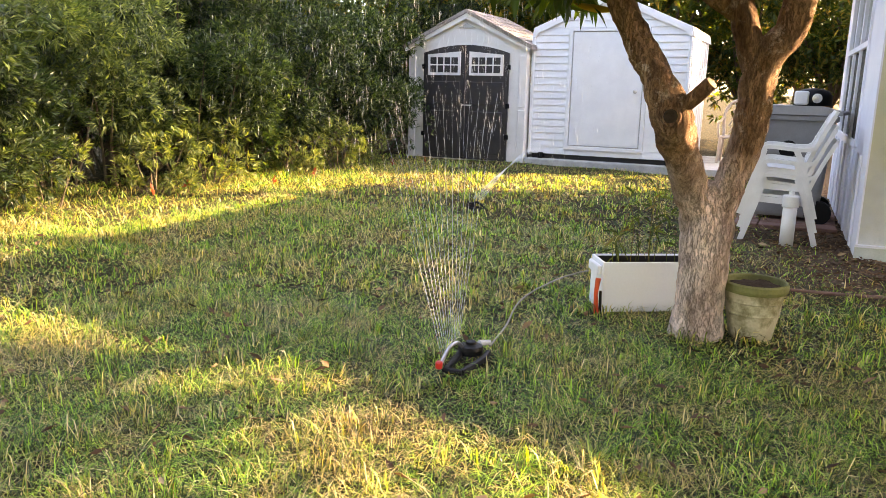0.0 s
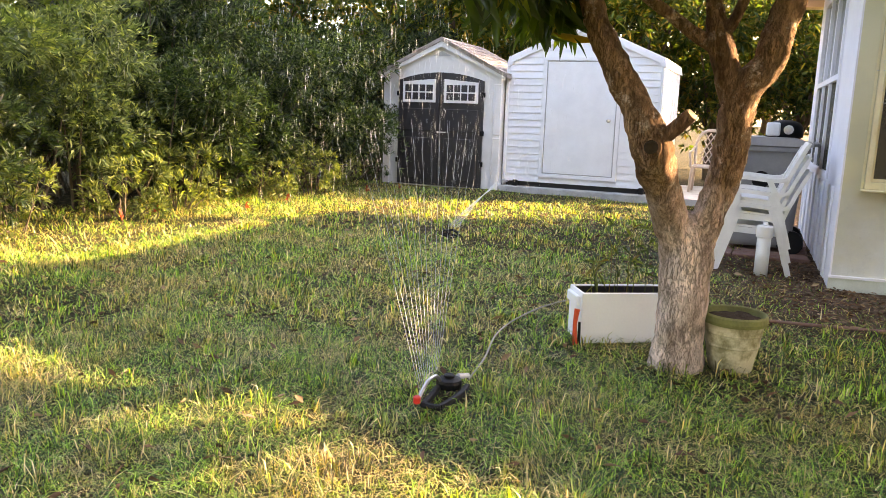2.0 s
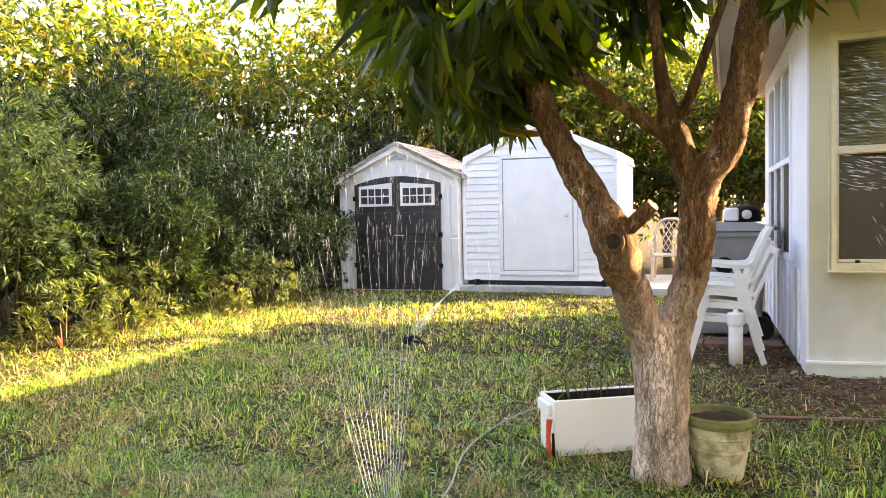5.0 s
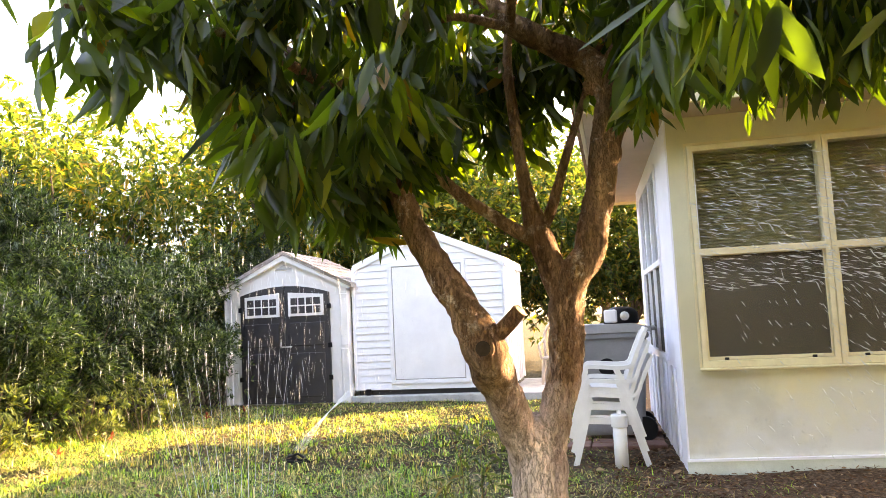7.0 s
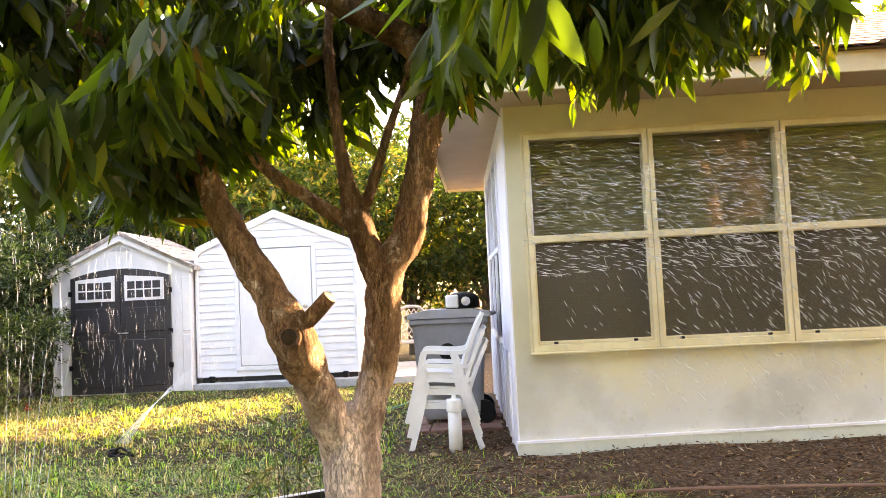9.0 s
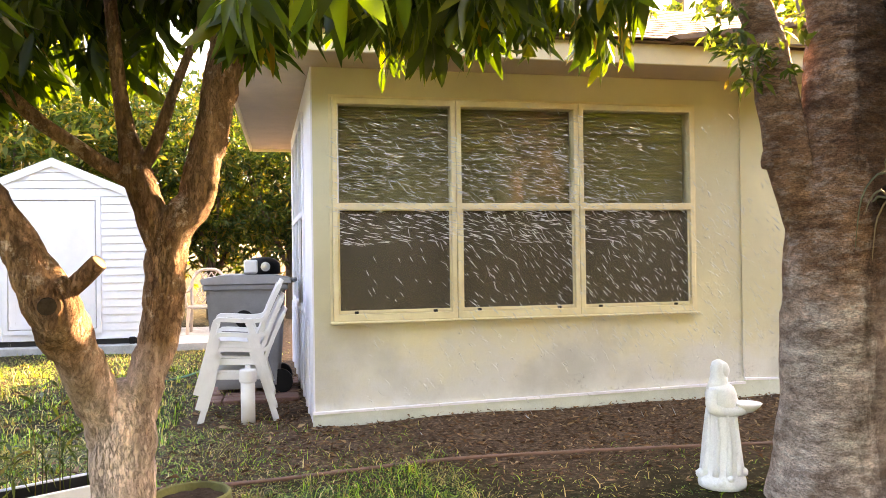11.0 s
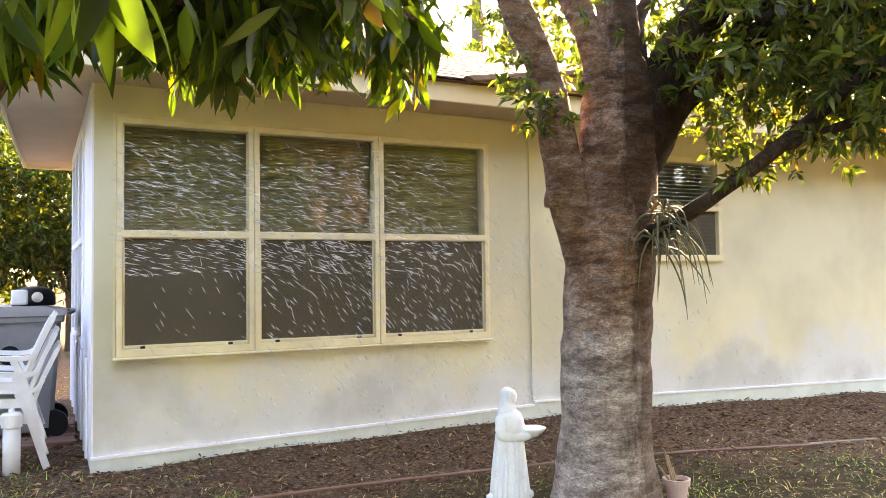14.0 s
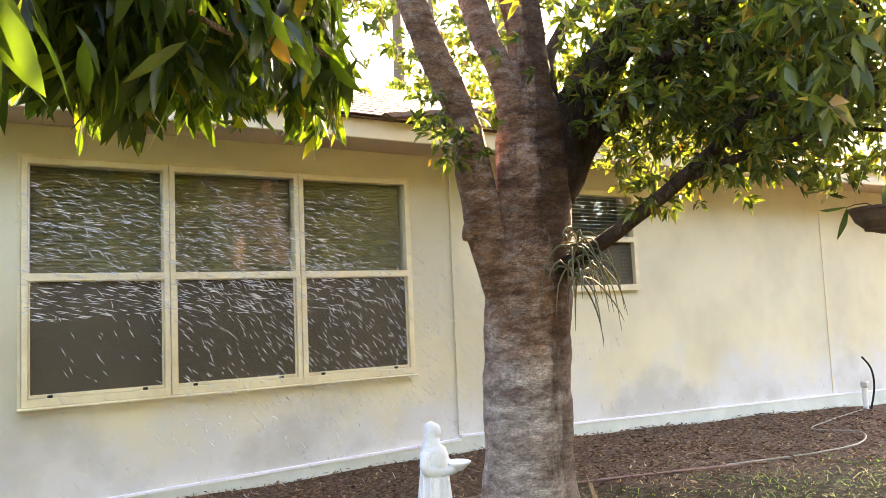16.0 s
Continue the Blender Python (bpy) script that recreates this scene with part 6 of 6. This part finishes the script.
def build_shrubs():
    rng = np.random.default_rng(31)
    kinds = []
    for h, r, leaf in ((2.3, 1.0, M_HEDGE), (1.95, 0.95, M_HEDGE), (2.6, 1.05, M_HEDGE), (2.5, 1.05, M_HEDGE_LIT)):
        tint = "sunlit-toned" if leaf is M_HEDGE_LIT else "dark green"
        S = thing("hedge_shrub", "tall " + tint + " hedge shrub with narrow leaves and thin stems", "shrub", group="hedge along the lawn")
        foot, head, v, f = shrub_mesh(rng, h, r, 18, 1500, 0.10, 0.022, 9, 0.24)
        for a, b in list(zip(foot, head))[::4]:
            part("stem", tube([tuple(a - np.array([0, 0, 0.05])), tuple(a * 0.6 + b * 0.4 + rng.normal(size=3) * 0.05), tuple(b)], [0.018, 0.013, 0.004], 6, 0.2), M_STEM, S)
        tagged(mesh_object("foliage", v, f, leaf, S), kind="stuff")
        kinds.append(S)
    spots = []
    for k in range(11):                       # front row, overhanging the lawn edge
        y = 1.8 + k * 0.80
        spots.append((-6.05 - 0.15 * math.sin(k * 1.7) + max(0, y - 8.2) * 0.12, y, 0.9 if k % 3 else 0.78))
    for k in range(10):                       # taller rows behind
        spots.append((-7.2 + 0.2 * math.sin(k * 2.1), 1.6 + k * 1.05, 1.0 + 0.12 * math.sin(k * 1.3)))
    for k in range(8):
        spots.append((-8.5, 1.8 + k * 1.4, 1.15))
    for k in range(4):
        spots.append((-6.35 + 0.1 * k, 10.6 + 0.6 * k, 1.0))
    used = set()
    for i, (x, y, s) in enumerate(spots):
        m = pose(x + rng.uniform(-0.1, 0.1), y, float(ground_z(np.array(x), np.array(y))), 0, 0, rng.uniform(0, 360)) @ Matrix.Diagonal((s, s, s * rng.uniform(0.88, 1.08), 1))
        # the sunlit-coloured kind stands where the hedge catches light
        k = 3 if y < 6.2 and (x < -6.8 or i in (2, 4, 5)) else i % 3
        if k not in used:
            used.add(k)
            kinds[k].matrix_basis = m
        else:
            c = copy_thing(kinds[k], pose(0, 0, 0))
            c.matrix_basis = m
    # low shoots at the hedge foot, with a sunlit look put into their colour
    low = thing("low_shrub", "low shrub of narrow leaves painted in sunlit tones before the hedge", "shrub", group="low shrubs before the hedge")
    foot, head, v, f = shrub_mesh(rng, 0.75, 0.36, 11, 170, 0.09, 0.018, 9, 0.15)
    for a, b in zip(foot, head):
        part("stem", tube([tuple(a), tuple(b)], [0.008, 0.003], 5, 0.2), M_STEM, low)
    tagged(mesh_object("foliage", v, f, M_SHOOT_LIT, low), kind="stuff")
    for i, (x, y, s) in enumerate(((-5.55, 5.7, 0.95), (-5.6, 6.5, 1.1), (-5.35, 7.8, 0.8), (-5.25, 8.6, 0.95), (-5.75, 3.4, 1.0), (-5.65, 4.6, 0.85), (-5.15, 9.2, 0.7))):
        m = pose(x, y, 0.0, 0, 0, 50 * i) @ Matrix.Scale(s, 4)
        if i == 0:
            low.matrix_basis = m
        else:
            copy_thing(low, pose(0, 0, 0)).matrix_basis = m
    # small red-leaved seedlings along the lawn edge
    R = thing("red_seedling", "small red-leaved seedling at the edge of the lawn", "plant", group="red seedlings")
    part("stem", tube([(0, 0, 0), (0.01, 0, 0.14)], [0.006, 0.003], 5), M_STEM, R)
    v, f = leaves(np.array([[0, 0, 0.05], [0, 0, 0.09], [0, 0, 0.12], [0, 0, 0.13], [0, 0, 0.08], [0, 0, 0.1]]), rng.normal(size=(6, 3)) * 0.5 + np.array([0, 0, 1.0]), np.full(6, 0.11), np.full(6, 0.04), rng)
    mesh_object("leaf_tuft", v, f, M_REDPLANT, R)
    for i, (x, y) in enumerate(((-5.15, 5.3), (-5.3, 5.9), (-4.95, 7.6), (-4.85, 6.7), (-4.72, 9.1), (-4.55, 9.75))):
        m = pose(x, y, 0.02, 0, 0, 70 * i) @ Matrix.Scale(0.8, 4)
        if i == 0:
            R.matrix_basis = m
        else:
            copy_thing(R, m)


def build_far_trees():
    rng = np.random.default_rng(41)
    kinds = []
    for h, r, lab in ((5.2, 1.9, "tall leafy garden tree with yellowing sunlit top"), (4.4, 2.1, "broad leafy garden tree with dense green crown")):
        T = thing("garden_tree", lab, "tree", group="trees behind the garden")
        limbs = []
        for k in range(8):
            a, e = rng.uniform(0, 6.28), rng.uniform(0.45, 1.0)
            limbs.append([(0, 0, h * 0.22), (math.cos(a) * r * 0.35, math.sin(a) * r * 0.35, h * (0.25 + 0.25 * e)), (math.cos(a) * r * 0.8, math.sin(a) * r * 0.8, h * (0.3 + 0.6 * e))])
        part("trunk", tube([(0, 0, -0.1), (0.05, 0, h * 0.12), (0, 0.04, h * 0.3), (0, 0, h * 0.75)], [0.16, 0.12, 0.1, 0.03], 10, 0.2, 0.1), M_STEM, T, smooth=True)
        for l in limbs:
            part("limb", tube(l, [0.06, 0.04, 0.012], 8, 0.2, 0.1), M_STEM, T)
        blob = []
        for l in limbs + [[(0, 0, h * 0.5), (0, 0, h * 0.8), (0, 0, h * 0.95)]]:
            for p in (l[1], l[2]):
                n = 110
                blob.append(np.array(p) + rng.normal(size=(n, 3)) * np.array([0.3, 0.3, 0.2]) * r)
        c = np.concatenate(blob)
        c = c[c[:, 2] > 0.25]
        v, f = whorls(c, rng.normal(size=c.shape) + np.array([0, 0, 0.2]), 6, 0.19, 0.07, rng, 1.0, 0.15)
        tagged(mesh_object("crown", v, f, M_FAR, T), kind="stuff")
        kinds.append(T)
    spots = [(-9.5, 6.0, 0.85), (-10.5, 9.0, 0.95), (-9.0, 12.0, 0.85), (-7.6, 14.0, 0.95), (-5.8, 15.0, 1.0), (-4.2, 15.6, 1.05), (-2.4, 16.0, 0.85), (-0.9, 16.2, 0.8), (0.6, 15.5, 0.75), (2.0, 15.5, 0.8),
             (-8.0, 17.5, 1.2), (-11.5, 13.5, 1.25), (-13.5, 8.5, 1.15), (-4.0, 19.0, 1.1), (0.0, 20.0, 1.0),
             (8.0, 17.0, 1.15), (12.0, 16.0, 1.3), (5.0, 18.0, 1.1), (-11.0, 3.0, 1.0), (-11.5, -1.0, 1.0),
             # added behind the camera, unseen, so the windows reflect foliage, not sky
             (-6.0, -7.0, 1.4), (-2.5, -8.0, 1.5), (1.0, -7.5, 1.4), (4.5, -8.5, 1.6), (8.5, -7.5, 1.4), (12.5, -7.0, 1.5), (-9.0, -5.0, 1.2),
             (14.5, -3.5, 1.6), (16.0, -0.5, 1.5), (10.5, -11.0, 2.0), (2.5, -12.0, 2.1), (6.5, -12.5, 2.2), (-1.5, -12.5, 2.0)]
    for i, (x, y, s) in enumerate(spots):
        m = pose(x, y, 0.0, 0, 0, rng.uniform(0, 360)) @ Matrix.Diagonal((s, s, s * rng.uniform(0.9, 1.1), 1))
        if i < 2:
            kinds[i].matrix_basis = m
        else:
            copy_thing(kinds[i % 2], pose(0, 0, 0)).matrix_basis = m
    # tall trees added beyond the house, mostly unseen; high crowns placed to shade the hedge
    K = thing("tall_tree", "tall bare-trunked tree added beyond the house, its high crown shading the hedge", "tree", group="tall trees beyond the house")
    part("trunk", tube([(0, 0, -0.1), (0.1, 0, 3.0), (-0.1, 0.1, 8.0), (0, 0, 13.8)], [0.3, 0.24, 0.18, 0.06], 12, 0.4, 0.06), M_STEM, K, smooth=True)
    c = []
    for k in range(14):
        a, e = 2 * math.pi * k / 14, rng.uniform(0, 1)
        end = (math.cos(a) * 2.1 * (0.4 + 0.6 * e), math.sin(a) * 2.1 * (0.4 + 0.6 * e), 11.9 + 2.2 * rng.uniform(0, 1))
        part("limb", tube([(0, 0, 10.2 + 1.2 * e), (end[0] * 0.5, end[1] * 0.5, end[2] - 0.6), end], [0.08, 0.05, 0.015], 7, 0.3), M_STEM, K)
        c.append(np.array(end) + rng.normal(size=(110, 3)) * np.array([0.65, 0.65, 0.35]))
    c = np.concatenate(c)
    v, f = whorls(c, rng.normal(size=c.shape), 8, 0.24, 0.09, rng, 1.0, 0.15)
    tagged(mesh_object("crown", v, f, M_FAR, K), kind="stuff")
    for i, (x, y) in enumerate(((11.2, 14.6), (10.8, 17.4), (11.2, 20.2), (10.6, 23.0))):
        if i == 0:
            K.matrix_basis = pose(x, y, 0)
        else:
            copy_thing(K, pose(x, y, 0, 0, 0, 80 * i))
    # palm with arching fronds behind the hedge
    palm(rng, (-8.3, 7.6, 0.0), 2.25, "yellow-green palm with arching feathered fronds behind the hedge")
    # unseen palm, added only to cast shade on the near lawn
    palm(rng, (13.5, 12.9, 0.0), 9.6, "unseen tall palm added beyond the house to shade the near lawn", 0.65)


def palm(rng, at, h, label, wide=1.0):
    P = thing("palm", label, "palm", at)
    P.scale = (wide, wide, 1.0)
    part("trunk", tube([(0, 0, -0.1), (0.05, 0, h * 0.5), (0, 0, h)], [0.13, 0.10, 0.09], 12, 0.1, 0.08), M_STEM, P)
    head = Vector((0, 0, h - 0.05))
    for k in range(11):
        a = 2 * math.pi * k / 11 + rng.uniform(-0.2, 0.2)
        d, up = Vector((math.cos(a), math.sin(a), 0)), rng.uniform(0.35, 0.9)
        pts = [head, head + d * 0.4 + Vector((0, 0, up * 0.6)), head + d * 0.85 + Vector((0, 0, up * 0.65)), head + d * 1.3 + Vector((0, 0, up * 0.2 - 0.05))]
        fr = part("frond", tube([tuple(p) for p in pts], [0.016, 0.012, 0.008, 0.003], 6, 0.08), M_PALM, P)
        line = np.array([q for q, _ in spline([tuple(p) for p in pts], [1] * 4, 0.035)])[6:]
        s = np.array([-math.sin(a), math.cos(a), 0])
        base = np.repeat(line, 2, 0)
        sg = np.tile([1.0, -1.0], len(line))[:, None]
        way = s[None] * sg + np.array(d)[None] * 0.55 + np.array([0, 0, -0.35])
        v, f = leaves(base, way + rng.normal(size=way.shape) * 0.08, np.full(len(base), 0.42) * rng.uniform(0.7, 1.1, len(base)), np.full(len(base), 0.026), rng, 0.2, 0.35)
        tagged(mesh_object("leaflet", v, f, M_PALM, fr), kind="stuff")


def build_weeds():
    """Thin seedlings in and behind the planter box."""
    rng = np.random.default_rng(51)
    W = thing("weed_clump", "thin upright weeds growing in the planter box", "plant", (-0.44, 4.16, 0.2))
    for k in range(11):
        x, y, h = rng.uniform(-0.2, 0.18), rng.uniform(-0.06, 0.04), rng.uniform(0.2, 0.5)
        st = part("stem", tube([(x, y + x * 0.55, -0.02), (x + rng.uniform(-0.02, 0.02), y + x * 0.55, h * 0.6), (x + rng.uniform(-0.12, 0.12), y + x * 0.55 + rng.uniform(-0.06, 0.06), h)], [0.0022, 0.0018, 0.001], 5, 0.1), M_TREE2, W)
        n = 9
        b = np.stack([np.full(n, x), np.full(n, y + x * 0.55), np.linspace(h * 0.35, h, n)], 1)
        v, f = leaves(b, rng.normal(size=(n, 3)) + np.array([0, 0, 0.6]), np.full(n, 0.10), np.full(n, 0.016), rng, 0.2, 0.35)
        mesh_object("leaf_tuft", v, f, M_TREE2, st)


# ---- water from the sprinklers ----
def build_water():
    rng = np.random.default_rng(61)
    rot = pose(-0.885, 2.775, 0.015, 0, 0, 2)
    J = thing("water_jets", "fan of thin clear water jets rising from the sprinkler", "water")
    for k in range(14):
        t = k / 13
        p = rot @ Vector((-0.034, 0.03 - 0.17 * t, 0.115 - 0.04 * t * t))
        d = Vector((-0.03 - 0.42 * t, 0.40 - 0.12 * t, 1.0)).normalized()
        pts = [tuple(p + d * s + Vector((0, 0, -0.05 * s * s))) for s in (0.0, 0.28, 0.56, 0.84, 1.12)]
        part("jet", tube(pts, [0.0005, 0.0006, 0.0006, 0.0005, 0.0003], 5, 0.08), M_WATER, J)
    K = thing("water_jets", "short fan of water jets from the farther sprinkler", "water")
    for k in range(7):
        t = k / 6
        p = Vector((-2.43 - 0.05 + 0.1 * t, 6.6, 0.1))
        d = Vector((0.62 - 0.2 * t, 0.35, 0.8)).normalized()
        part("jet", tube([tuple(p + d * s + Vector((0, 0, -0.25 * s * s))) for s in (0.0, 0.3, 0.6, 0.95)], [0.0014, 0.0016, 0.0016, 0.0010], 5, 0.1), M_WATER, K)

    def drops(lo, hi, n, way, length, width):
        lo, hi = np.array(lo), np.array(hi)
        c = lo + (hi - lo) * rng.uniform(size=(n, 3))
        w = unit(np.array([way]) + rng.normal(size=(n, 3)) * 0.12)
        L = (length * rng.uniform(0.4, 1.3, n))[:, None]
        s = unit(np.cross(w, rng.normal(size=(n, 3)))) * (width * rng.uniform(0.6, 1.2, n))[:, None]
        q = np.cross(w, s)
        m = c + w * L * 0.5
        v = np.stack([c, m + s, m - s * 0.5 + q * 0.87, m - s * 0.5 - q * 0.87, c + w * L], 1).reshape(-1, 3)
        f = np.array([[0, 1, 2], [0, 2, 3], [0, 3, 1], [4, 2, 1], [4, 3, 2], [4, 1, 3]])
        return v, (np.arange(n)[:, None, None] * 5 + f[None]).reshape(-1, 3)
    sets = [((-3.9, 5.5, 0.3), (-2.0, 9.5, 2.3), 650, (0.05, 0, -1), 0.16, 0.0010),
            ((-5.4, 5.0, 0.8), (-3.6, 8.5, 2.6), 400, (-0.15, 0, -1), 0.16, 0.0010),
            ((0.95, 5.0, 0.15), (3.7, 5.95, 2.1), 650, (0.5, 0.1, -0.7), 0.06, 0.0026),
            ((0.75, 4.7, 1.25), (2.7, 5.7, 1.95), 1300, (1.0, 0.1, -0.2), 0.07, 0.0028),
            ((1.5, 4.8, 0.6), (3.9, 5.8, 1.55), 800, (0.65, 0.1, -0.6), 0.06, 0.003),
            ((3.6, 4.6, 0.15), (4.9, 5.5, 1.1), 130, (0.5, 0.1, -0.7), 0.055, 0.0024)]
    vs, fs, n = [], [], 0
    for s in sets:
        v, f = drops(*s)
        vs.append(v)
        fs.append(f + n)
        n += len(v)
    tagged(mesh_object("water_drops", np.concatenate(vs), np.concatenate(fs), M_WATER), "falling streaks of clear sprinkler water", "water", kind="stuff")


build_mango()
build_shade_tree()
build_shrubs()
build_far_trees()
build_weeds()
build_water()
build_litter()
build_grass()
